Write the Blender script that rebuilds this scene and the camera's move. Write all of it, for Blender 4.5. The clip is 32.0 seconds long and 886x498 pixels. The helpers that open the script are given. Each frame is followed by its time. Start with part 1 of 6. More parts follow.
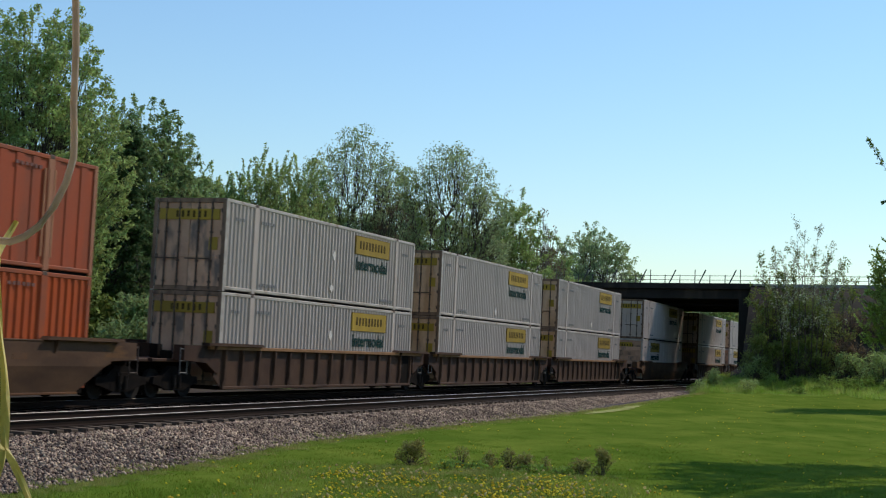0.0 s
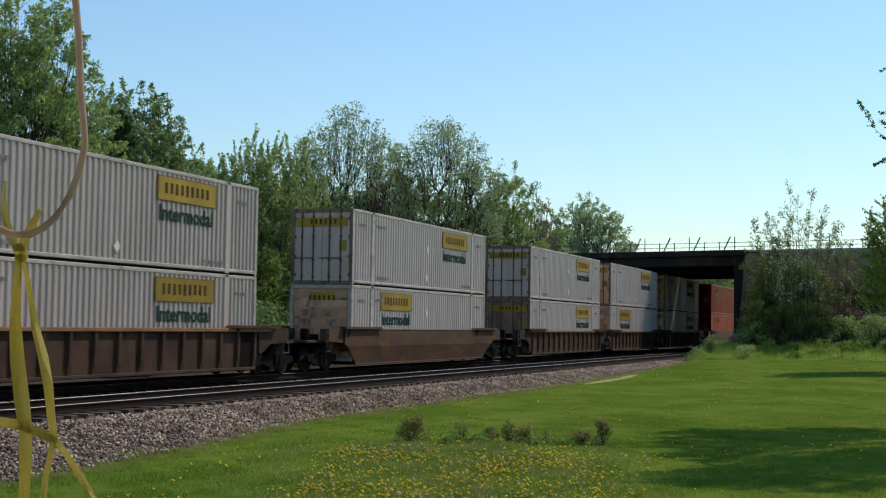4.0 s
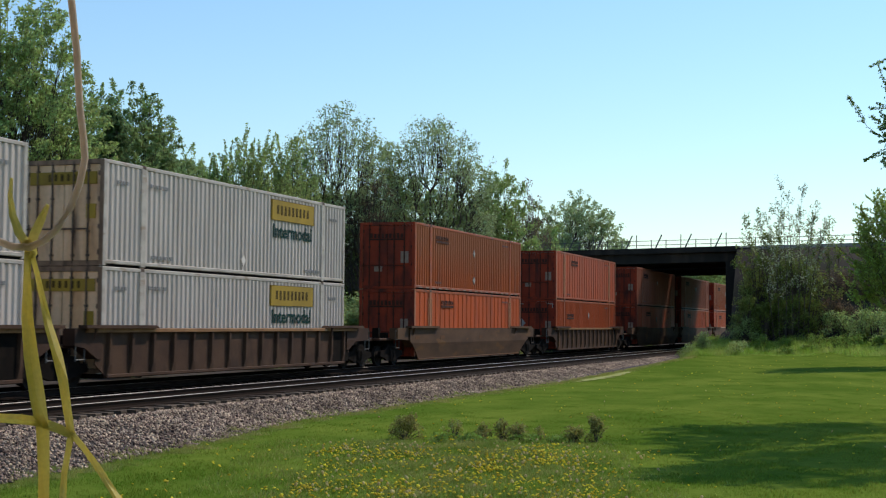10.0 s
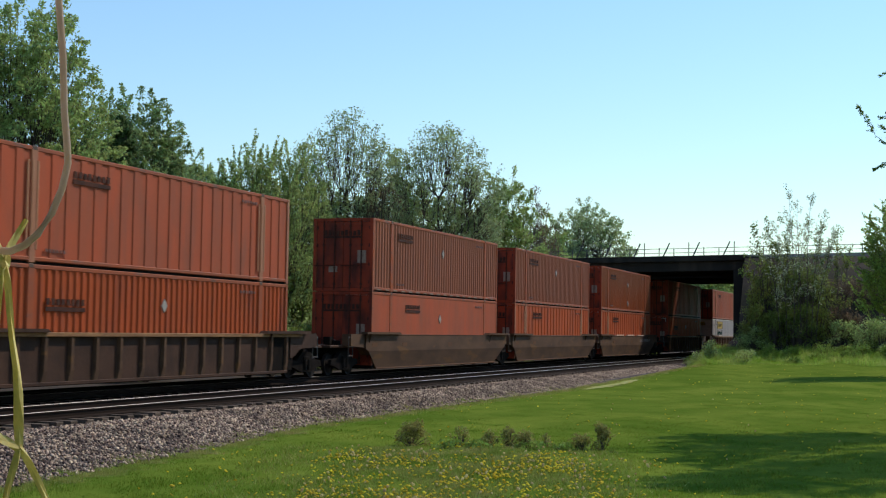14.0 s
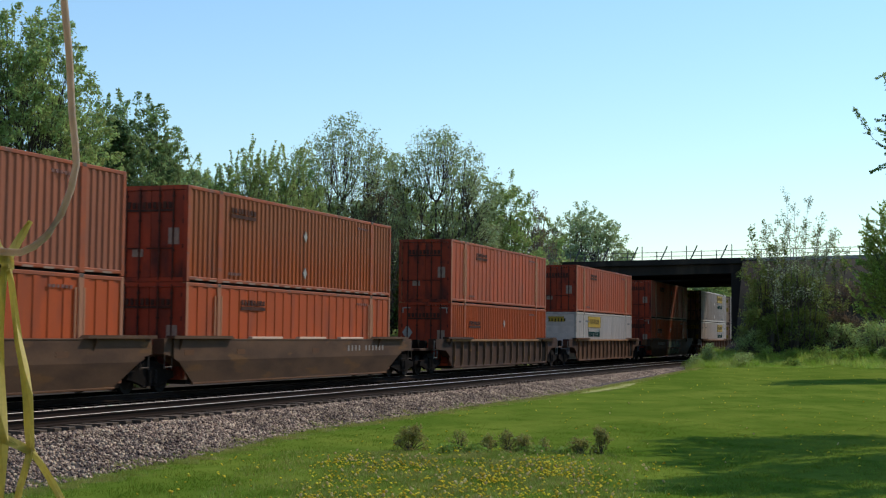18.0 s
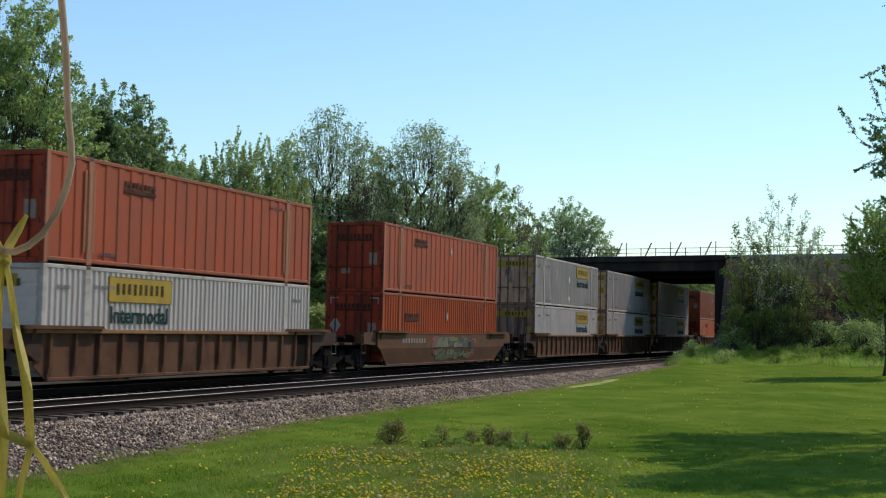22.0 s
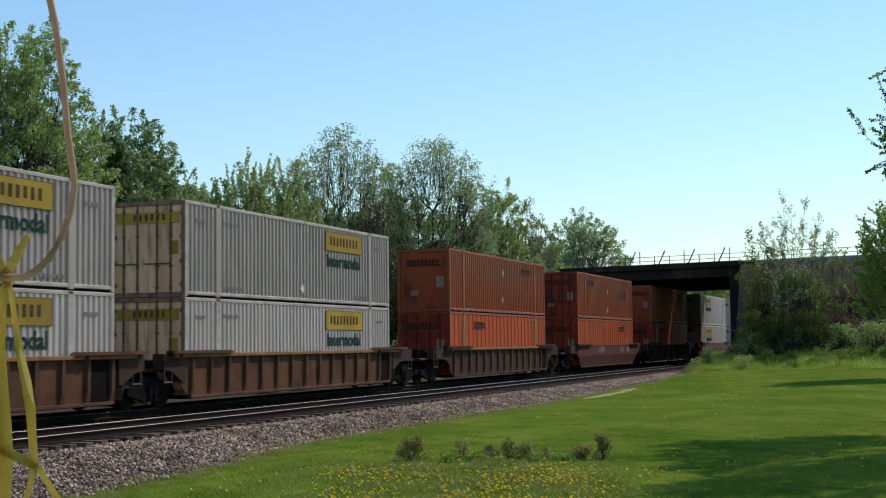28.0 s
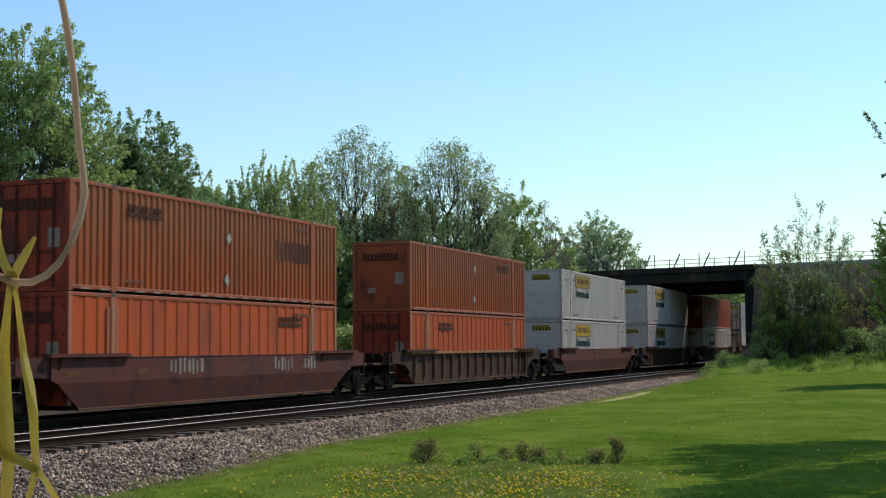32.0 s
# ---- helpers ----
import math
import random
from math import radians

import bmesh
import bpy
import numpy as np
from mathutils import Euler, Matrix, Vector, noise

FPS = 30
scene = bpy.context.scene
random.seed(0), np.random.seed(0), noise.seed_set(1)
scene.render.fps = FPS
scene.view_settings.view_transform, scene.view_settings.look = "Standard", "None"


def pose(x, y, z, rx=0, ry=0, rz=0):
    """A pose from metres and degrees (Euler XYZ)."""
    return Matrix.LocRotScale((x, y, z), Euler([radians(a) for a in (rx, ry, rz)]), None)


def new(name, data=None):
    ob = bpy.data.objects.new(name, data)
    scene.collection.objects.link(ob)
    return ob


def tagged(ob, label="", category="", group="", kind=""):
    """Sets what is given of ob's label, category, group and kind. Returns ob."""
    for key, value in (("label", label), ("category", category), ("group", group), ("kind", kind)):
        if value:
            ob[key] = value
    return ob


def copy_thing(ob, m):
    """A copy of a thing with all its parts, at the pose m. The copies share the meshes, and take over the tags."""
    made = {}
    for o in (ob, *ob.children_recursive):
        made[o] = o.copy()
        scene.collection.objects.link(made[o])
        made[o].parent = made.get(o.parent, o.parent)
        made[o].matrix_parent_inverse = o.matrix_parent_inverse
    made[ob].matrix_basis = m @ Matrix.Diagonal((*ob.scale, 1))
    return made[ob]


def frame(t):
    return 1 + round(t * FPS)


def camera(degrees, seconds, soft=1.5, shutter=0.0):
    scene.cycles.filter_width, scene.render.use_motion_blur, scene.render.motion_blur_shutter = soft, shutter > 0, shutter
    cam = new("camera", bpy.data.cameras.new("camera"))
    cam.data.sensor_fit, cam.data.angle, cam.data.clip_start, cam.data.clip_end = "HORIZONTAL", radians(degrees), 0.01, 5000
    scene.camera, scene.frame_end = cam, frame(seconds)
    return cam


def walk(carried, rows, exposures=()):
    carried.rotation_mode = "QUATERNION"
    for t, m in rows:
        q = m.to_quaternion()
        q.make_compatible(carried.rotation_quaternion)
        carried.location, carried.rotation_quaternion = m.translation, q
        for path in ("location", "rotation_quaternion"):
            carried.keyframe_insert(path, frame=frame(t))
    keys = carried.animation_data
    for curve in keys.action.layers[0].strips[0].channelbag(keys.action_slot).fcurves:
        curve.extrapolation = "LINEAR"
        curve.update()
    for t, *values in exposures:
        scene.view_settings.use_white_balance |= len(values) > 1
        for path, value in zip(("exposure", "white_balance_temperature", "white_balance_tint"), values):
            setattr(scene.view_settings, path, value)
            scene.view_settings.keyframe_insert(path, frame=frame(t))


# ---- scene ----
cam = camera(35.64, 32.0, soft=1.15, shutter=0.2)
EYE_Z = 2.4
# seconds, yaw, pitch, roll of the hand-held camera, which stands on one spot
LOOKS = [(0, 0.451, 4.176, -2.659), (0.5, 0.279, 4.231, -3.062), (1, 0.374, 3.821, -2.743), (1.5, 0.197, 3.878, -2.293), (2, 0.762, 3.903, -1.422), (2.5, 0.213, 4.427, -0.923), (3, 0.227, 4.566, -1.280), (3.5, 0.330, 4.248, -0.733), (4, 0.323, 3.154, -0.923), (4.5, 0.133, 2.747, -0.378), (6.5, 0.242, 2.564, -0.396), (7, 0.096, 2.820, -0.362), (7.5, -0.004, 3.017, -0.411), (8, -0.007, 3.160, -0.257), (8.5, -0.014, 3.173, -0.342), (9, 0.002, 3.113, -0.394), (9.5, 0.028, 3.049, -0.421), (10, 0.008, 3.090, -0.477), (10.5, 0.004, 3.210, -0.416), (11, 0.006, 3.112, -0.310), (11.5, -0.010, 3.112, -0.264), (12, -0.012, 3.049, -0.318), (12.5, 0.033, 3.040, -0.512), (13, 0.007, 3.165, -0.828), (13.5, 0.092, 3.243, -1.038), (14, 0.306, 3.363, -0.877), (14.5, 0.325, 3.391, -0.716), (16.5, 0.273, 3.381, -0.400), (17, 0.263, 3.411, -0.350), (17.5, 0.246, 3.491, -0.395), (18, 0.225, 3.544, -0.630), (18.5, 0.316, 3.954, -0.787), (19, 0.401, 3.848, -1.096), (19.5, 0.522, 3.684, -1.760), (20, 0.644, 3.930, -2.173), (20.5, 0.441, 3.720, -1.872), (21, -0.107, 3.280, -1.229), (21.5, -0.323, 3.239, -1.143), (22, -0.449, 3.314, -1.189), (22.5, -0.523, 3.377, -0.709), (23, -0.483, 3.374, -0.431), (23.5, -0.396, 3.266, 0.208), (24, -0.269, 3.315, 0.298), (24.5, -0.191, 3.417, 0.587), (25, -0.170, 3.688, 0.453), (25.5, -0.195, 3.673, 0.279), (27.5, 0.117, 3.959, 0.531), (28, 0.208, 3.926, 0.626), (28.5, 0.410, 3.666, 0.054), (29, 0.658, 3.599, 0.191), (29.5, 0.369, 3.688, 0.290), (30, 0.242, 3.796, 0.281), (30.5, 0.309, 3.835, 0.297), (31, 0.510, 3.962, 0.464), (31.5, 0.617, 4.065, 0.311), (32, 0.797, 4.043, 0.403)]
walk(cam, [(t, pose(0, 0, EYE_Z, 90 + p, r, y)) for t, y, p, r in LOOKS], exposures=((0, -0.12), (2, -0.08), (3, -0.14), (4, -0.1), (7, 0.0), (13, 0.06), (18, 0.06), (20, 0.12), (22, 0.06), (24, -0.01), (28, 0.0), (31, 0.08), (32, 0.1)))

# ---- sky and sun ----
SUN_AZ, SUN_EL = 52.0, 46.0          # degrees right of the line of sight, degrees up
world = bpy.data.worlds.new("sky")
scene.world = world
world.use_nodes = True
wn = world.node_tree
sky = wn.nodes.new("ShaderNodeTexSky")
sky.sky_type = 'NISHITA'
sky.sun_disc = False
sky.sun_elevation = radians(SUN_EL)
sky.sun_rotation = radians(SUN_AZ)
sky.air_density, sky.dust_density, sky.ozone_density = 1.45, 0.0, 3.6
wn.nodes["Background"].inputs["Strength"].default_value = 0.131
cool = wn.nodes.new("ShaderNodeMix")
cool.data_type, cool.blend_type = 'RGBA', 'MULTIPLY'
cool.inputs[0].default_value = 1.0
cool.inputs[7].default_value = (0.88, 1.02, 1.15, 1.0)
wn.links.new(sky.outputs[0], cool.inputs[6])
wn.links.new(cool.outputs[2], wn.nodes["Background"].inputs["Color"])
sun = new("sun", bpy.data.lights.new("sun", 'SUN'))
sun.data.energy = 3.2
sun.data.angle = radians(0.53)
sun.data.color = (1.0, 0.87, 0.72)
to_sun = Vector((math.sin(radians(SUN_AZ)) * math.cos(radians(SUN_EL)), math.cos(radians(SUN_AZ)) * math.cos(radians(SUN_EL)), math.sin(radians(SUN_EL))))
sun.matrix_basis = Matrix.Translation((30, 30, 60)) @ to_sun.to_track_quat("Z", "Y").to_matrix().to_4x4()

# ---- materials ----


def material(name, colour, rough=0.7, metal=0.0, second=None, scale=(3.0, 3.0, 3.0), amount=0.5, fine=40.0, fine_amount=0.15,
             bump=0.0, bump_scale=60.0, stain=None, stain_scale=(1.0, 1.0, 1.0), stain_from=0.55, stain_to=0.7, island=0.0, per_object=0.0, through_light=0.0, coords="Object", gloss=0.5, fade=None):
    """A surface in two colours mixed by coarse noise, with fine grain, stains, relief and piece to piece variation. fade: weathered colour, and the heights between which it sets in."""
    m = bpy.data.materials.new(name)
    m.use_nodes = True
    nt = m.node_tree
    n, l = nt.nodes, nt.links
    b = n["Principled BSDF"]
    b.inputs["Roughness"].default_value = rough
    b.inputs["Metallic"].default_value = metal
    b.inputs["Specular IOR Level"].default_value = gloss
    tc = n.new("ShaderNodeTexCoord")

    here = tc.outputs[coords]
    if per_object:      # every piece wears differently
        info = n.new("ShaderNodeObjectInfo")
        shift = n.new("ShaderNodeVectorMath")
        shift.operation = 'MULTIPLY_ADD'
        l.new(info.outputs["Random"], shift.inputs[0])
        shift.inputs[1].default_value = (43.0, 31.0, 57.0)
        l.new(here, shift.inputs[2])
        here = shift.outputs[0]

    def noisy(sc, detail=3.0):
        mp = n.new("ShaderNodeMapping")
        mp.inputs["Scale"].default_value = sc
        l.new(here, mp.inputs[0])
        t = n.new("ShaderNodeTexNoise")
        t.inputs["Scale"].default_value = 1.0
        t.inputs["Detail"].default_value = detail
        l.new(mp.outputs[0], t.inputs["Vector"])
        return t.outputs["Fac"]

    def ramp(fac, lo, hi):
        r = n.new("ShaderNodeMapRange")
        r.inputs["From Min"].default_value, r.inputs["From Max"].default_value = lo, hi
        l.new(fac, r.inputs["Value"])
        return r.outputs[0]

    def mix(fac, a, c, kind='MIX'):
        x = n.new("ShaderNodeMix")
        x.data_type, x.blend_type = 'RGBA', kind
        if isinstance(fac, float):
            x.inputs[0].default_value = fac
        else:
            l.new(fac, x.inputs[0])
        for k, v in ((6, a), (7, c)):
            if isinstance(v, tuple):
                x.inputs[k].default_value = (*v, 1.0)
            else:
                l.new(v, x.inputs[k])
        return x.outputs[2]

    def times(sock, k, c=0.0):
        x = n.new("ShaderNodeMath")
        x.operation = 'MULTIPLY_ADD'
        x.inputs[1].default_value, x.inputs[2].default_value = k, c
        l.new(sock, x.inputs[0])
        return x.outputs[0]

    col = mix(times(ramp(noisy(scale), 0.35, 0.65), amount), tuple(colour), tuple(second or [c * 0.75 for c in colour]))
    if stain:
        col = mix(times(ramp(noisy(stain_scale, 4.0), stain_from, stain_to), 0.85), col, tuple(stain))
    if fade:
        tone, lo, hi = fade
        sep = n.new("ShaderNodeSeparateXYZ")
        l.new(tc.outputs["Object"], sep.inputs[0])
        lift = n.new("ShaderNodeMath")
        lift.operation = 'ADD'
        l.new(sep.outputs["Z"], lift.inputs[0])
        l.new(times(noisy((0.45, 0.45, 0.6), 4.0), 1.8, -0.9), lift.inputs[1])
        col = mix(times(ramp(lift.outputs[0], lo, hi), 0.75), col, tone)
    value = None
    hsv = n.new("ShaderNodeHueSaturation")
    value = times(noisy((fine, fine, fine), 2.0), 2 * fine_amount, 1 - fine_amount)
    if island:
        g = n.new("ShaderNodeNewGeometry")
        isl = times(g.outputs["Random Per Island"], 2 * island, 1 - island)
        x = n.new("ShaderNodeMath")
        x.operation = 'MULTIPLY'
        l.new(isl, x.inputs[0]), l.new(value, x.inputs[1])
        value = x.outputs[0]
        hue = times(g.outputs["Random Per Island"], 0.05 * min(1, island * 3), 0.5 - 0.025 * min(1, island * 3))
        l.new(hue, hsv.inputs["Hue"])
    if per_object:
        oi = n.new("ShaderNodeObjectInfo")
        x = n.new("ShaderNodeMath")
        x.operation = 'MULTIPLY'
        l.new(times(oi.outputs["Random"], 2 * per_object, 1 - per_object), x.inputs[0]), l.new(value, x.inputs[1])
        value = x.outputs[0]
    l.new(value, hsv.inputs["Value"])
    l.new(col, hsv.inputs["Color"])
    l.new(hsv.outputs[0], b.inputs["Base Color"])
    if bump:
        bp = n.new("ShaderNodeBump")
        bp.inputs["Strength"].default_value = bump
        bp.inputs["Distance"].default_value = 0.02
        l.new(noisy((bump_scale,) * 3, 4.0), bp.inputs["Height"])
        l.new(bp.outputs[0], b.inputs["Normal"])
    if through_light:
        tr = n.new("ShaderNodeBsdfTranslucent")
        l.new(hsv.outputs[0], tr.inputs["Color"])
        ms = n.new("ShaderNodeMixShader")
        ms.inputs[0].default_value = through_light
        l.new(b.outputs[0], ms.inputs[1]), l.new(tr.outputs[0], ms.inputs[2])
        l.new(ms.outputs[0], n["Material Output"].inputs["Surface"])
    return m


def leaf_material(name, colour, second):
    return material(name, colour, 0.55, second=second, scale=(0.5, 0.5, 0.5), amount=0.8, fine=3.0, fine_amount=0.2, island=0.35, through_light=0.52, gloss=0.08)


LAWN = material("lawn_soil_and_turf", (0.086, 0.142, 0.018), 0.9, second=(0.150, 0.200, 0.030), scale=(0.30, 0.22, 1), amount=0.9, fine=7.0, fine_amount=0.25, bump=0.35, bump_scale=10.0,
                stain=(0.072, 0.128, 0.014), stain_scale=(0.9, 0.6, 1), stain_from=0.52, stain_to=0.70, gloss=0.0)
BLADE = material("grass_blades", (0.116, 0.190, 0.020), 0.8, second=(0.200, 0.265, 0.036), scale=(0.30, 0.22, 1), amount=0.9, fine=2.2, fine_amount=0.22, island=0.34, through_light=0.5, gloss=0.0,
                 stain=(0.094, 0.165, 0.014), stain_scale=(0.9, 0.6, 1), stain_from=0.52, stain_to=0.70)
PATCH_BLADE = material("uncut_grass_and_leaves", (0.20, 0.27, 0.05), 0.8, second=(0.40, 0.37, 0.13), scale=(1.6, 1.6, 1), amount=0.9, island=0.4, through_light=0.45, gloss=0.0)
EDGE_BLADE = material("dry_edge_grass_blades", (0.25, 0.33, 0.06), 0.8, second=(0.42, 0.38, 0.14), scale=(1.1, 1.1, 1), amount=0.9, island=0.25, through_light=0.5, gloss=0.0)
TALL = material("tall_grass_blades", (0.25, 0.40, 0.05), 0.7, second=(0.40, 0.46, 0.13), scale=(0.8, 0.8, 1), amount=0.9, island=0.2, through_light=0.55, gloss=0.15)
DRY = material("dry_brush", (0.16, 0.11, 0.07), 0.85, second=(0.22, 0.16, 0.11), scale=(0.8, 0.8, 0.8), island=0.3, gloss=0.2)
YELLOW_FLOWER = material("dandelion_yellow", (0.80, 0.60, 0.05), 0.8, second=(0.76, 0.64, 0.12), scale=(2, 2, 2), island=0.2, gloss=0.0, through_light=0.3)
WHITE_SEED = material("dandelion_seed_white", (0.72, 0.60, 0.32), 0.9, island=0.15, gloss=0.0, through_light=0.5)
BALLAST_BED = material("ballast_bed", (0.05, 0.04, 0.034), 0.95, second=(0.085, 0.068, 0.058), scale=(1.2, 1.2, 1.2), fine=24.0, fine_amount=0.6, bump=1.0, bump_scale=22.0, gloss=0.2)
STONE = material("ballast_stone", (0.37, 0.270, 0.20), 0.9, second=(0.095, 0.066, 0.050), scale=(1.5, 1.5, 1.5), amount=0.8, fine=30.0, island=0.8, gloss=0.2)
RAIL_SIDE = material("rail_rust", (0.020, 0.014, 0.011), 0.9, second=(0.034, 0.022, 0.017), scale=(0.7, 5, 5), fine=30.0, gloss=0.05)
RAIL_HEAD = material("rail_polished_steel", (0.44, 0.41, 0.38), 0.38, 1.0, second=(0.30, 0.26, 0.23), scale=(0.3, 20, 1), amount=0.6)
TIE = material("weathered_tie", (0.080, 0.057, 0.040), 0.95, second=(0.14, 0.105, 0.076), scale=(2, 9, 3), bump=0.5, bump_scale=40, per_object=0.3, gloss=0.2)
WHITE = material("white_container_paint", (0.585, 0.490, 0.420), 0.6, second=(0.48, 0.390, 0.325), scale=(3.0, 3.0, 0.35), amount=0.8, fine=12.0, fine_amount=0.06,
                 stain=(0.36, 0.33, 0.29), stain_scale=(2.2, 2.2, 0.25), stain_from=0.57, stain_to=0.85, per_object=0.05, bump=0.15, bump_scale=3.0)
WHITE_DULL = material("dull_grey_white_container_paint", (0.43, 0.353, 0.296), 0.65, second=(0.34, 0.274, 0.224), scale=(3.0, 3.0, 0.35), amount=0.8, fine=12.0, fine_amount=0.06,
                      stain=(0.22, 0.20, 0.18), stain_scale=(2.2, 2.2, 0.25), stain_from=0.57, stain_to=0.85, per_object=0.05, bump=0.15, bump_scale=3.0, gloss=0.3)
WHITE_WORN = material("worn_grey_white_container_paint", (0.49, 0.405, 0.345), 0.62, second=(0.40, 0.322, 0.266), scale=(3.0, 3.0, 0.35), amount=0.8, fine=12.0, fine_amount=0.06,
                      stain=(0.27, 0.235, 0.20), stain_scale=(2.2, 2.2, 0.25), stain_from=0.56, stain_to=0.85, per_object=0.05, bump=0.15, bump_scale=3.0, gloss=0.4)
WHITE_RAIL = material("white_rail_paint", (0.47, 0.42, 0.36), 0.6, second=(0.32, 0.27, 0.225), scale=(1.3, 3, 3), amount=0.9, fine=18.0, stain=(0.25, 0.17, 0.11), stain_scale=(2.0, 2, 5), stain_from=0.6, stain_to=0.75)
WHITE_DOOR = material("grimy_white_door", (0.60, 0.35, 0.215), 0.65, second=(0.41, 0.22, 0.125), scale=(1, 1.2, 0.8), amount=0.9, fine=9.0, fine_amount=0.1,
                      stain=(0.09, 0.075, 0.065), stain_scale=(1, 2.6, 0.9), stain_from=0.53, stain_to=0.66, per_object=0.12)
CLEAN_DOOR = material("pale_container_door", (0.56, 0.45, 0.37), 0.65, second=(0.47, 0.37, 0.29), scale=(1, 1.2, 0.8), amount=0.8, fine=9.0, fine_amount=0.08,
                      stain=(0.22, 0.18, 0.15), stain_scale=(1, 3.2, 0.6), stain_from=0.6, stain_to=0.75, per_object=0.08)
RUST_DOOR = material("rust_brown_stained_door", (0.30, 0.19, 0.125), 0.7, second=(0.16, 0.09, 0.055), scale=(1, 1.6, 0.6), amount=0.9, fine=9.0, fine_amount=0.12,
                     stain=(0.05, 0.032, 0.024), stain_scale=(1, 2.6, 0.5), stain_from=0.5, stain_to=0.68, per_object=0.1)
TAN_DOOR = material("rust_streaked_white_door", (0.72, 0.48, 0.29), 0.65, second=(0.50, 0.27, 0.12), scale=(1, 2.2, 0.5), amount=0.8, fine=9.0,
                    stain=(0.13, 0.08, 0.055), stain_scale=(1, 3.0, 0.5), stain_from=0.55, stain_to=0.72, per_object=0.12)
ORANGE = material("orange_container_paint", (0.45, 0.074, 0.013), 0.65, second=(0.35, 0.070, 0.018), scale=(1.6, 1.6, 0.3), amount=0.8, fine=10.0, fine_amount=0.07,
                  stain=(0.20, 0.050, 0.025), stain_scale=(1.5, 1.5, 0.45), stain_from=0.52, stain_to=0.78, per_object=0.08, bump=0.12, bump_scale=3.0, gloss=0.22)
PALE_ORANGE = material("faded_orange_container_paint", (0.39, 0.073, 0.025), 0.65, second=(0.29, 0.073, 0.032), scale=(1.4, 1.4, 0.3), amount=0.8, fine=10.0, fine_amount=0.07,
                       stain=(0.24, 0.070, 0.036), stain_scale=(1.5, 1.5, 0.45), stain_from=0.50, stain_to=0.75, per_object=0.08, bump=0.12, bump_scale=3.0, gloss=0.22)
RUST_ORANGE = material("sooty_orange_container_paint", (0.38, 0.078, 0.013), 0.65, second=(0.30, 0.066, 0.016), scale=(1.4, 1.4, 0.3), amount=0.9, fine=10.0, fine_amount=0.08,
                       stain=(0.15, 0.06, 0.04), stain_scale=(2.4, 2.4, 0.3), stain_from=0.55, stain_to=0.85, per_object=0.08, bump=0.12, bump_scale=3.0, gloss=0.22, fade=((0.29, 0.098, 0.040), 0.7, 2.1))
DUSTY_ORANGE = material("dusty_pinkish_orange_container_paint", (0.34, 0.105, 0.050), 0.65, second=(0.28, 0.095, 0.050), scale=(1.4, 1.4, 0.3), amount=0.9, fine=10.0, fine_amount=0.08,
                        stain=(0.20, 0.085, 0.055), stain_scale=(2.4, 2.4, 0.3), stain_from=0.55, stain_to=0.85, per_object=0.08, bump=0.12, bump_scale=3.0, gloss=0.22)
ORANGE_END = material("orange_ribbed_end", (0.36, 0.070, 0.020), 0.65, second=(0.26, 0.055, 0.020), scale=(1, 1.4, 0.8), amount=0.9, fine=9.0, stain=(0.10, 0.030, 0.018), stain_scale=(1, 1.8, 0.7), stain_from=0.54, stain_to=0.72, gloss=0.22)
ORANGE_RAIL = material("scuffed_orange_rail", (0.33, 0.075, 0.024), 0.6, second=(0.24, 0.070, 0.034), scale=(1.3, 3, 3), amount=0.9, stain=(0.14, 0.08, 0.06), stain_scale=(1.5, 2, 5), stain_from=0.58, stain_to=0.75, gloss=0.22)
TAN_POST = material("tan_worn_post", (0.34, 0.14, 0.065), 0.65, second=(0.30, 0.10, 0.045), scale=(3, 3, 1), amount=0.8)
SUNLIT_PEACH = material("painted_sunlight_peach", (0.62, 0.42, 0.30), 0.7, second=(0.50, 0.34, 0.25), scale=(2, 6, 6), gloss=0.2)
STRIP_TAN = material("pale_tan_strip", (0.40, 0.19, 0.10), 0.65, second=(0.35, 0.15, 0.075), scale=(3, 3, 1), gloss=0.2)
ORANGE_DOOR = material("grimy_orange_door", (0.34, 0.042, 0.013), 0.65, second=(0.20, 0.03, 0.013), scale=(1, 1.4, 0.8), amount=0.9, fine=9.0,
                       stain=(0.055, 0.018, 0.013), stain_scale=(1, 1.6, 0.6), stain_from=0.50, stain_to=0.68, per_object=0.12, gloss=0.22)
ROOF = material("container_roof", (0.42, 0.42, 0.42), 0.5, second=(0.32, 0.31, 0.30))
SIGN_YELLOW = material("sign_yellow", (0.37, 0.24, 0.028), 0.7, second=(0.25, 0.165, 0.028), scale=(1, 1, 0.5), amount=0.8, stain=(0.28, 0.19, 0.04), stain_scale=(3, 3, 0.6), stain_from=0.58, stain_to=0.8, per_object=0.22, gloss=0.22)
SIGN_GREEN = material("sign_green", (0.008, 0.042, 0.036), 0.8, second=(0.02, 0.04, 0.036), gloss=0.1)
SIGN_DARK = material("sign_dark", (0.014, 0.011, 0.010), 0.9, second=(0.032, 0.024, 0.02), gloss=0.1)
SIGN_INK = material("worn_dark_sign_ink", (0.045, 0.030, 0.012), 0.8, second=(0.11, 0.075, 0.02), scale=(5, 5, 5), amount=0.8, gloss=0.1)
LABEL_WHITE = material("white_placard", (0.70, 0.63, 0.56), 0.6, second=(0.54, 0.48, 0.41), scale=(6, 6, 6), gloss=0.2)
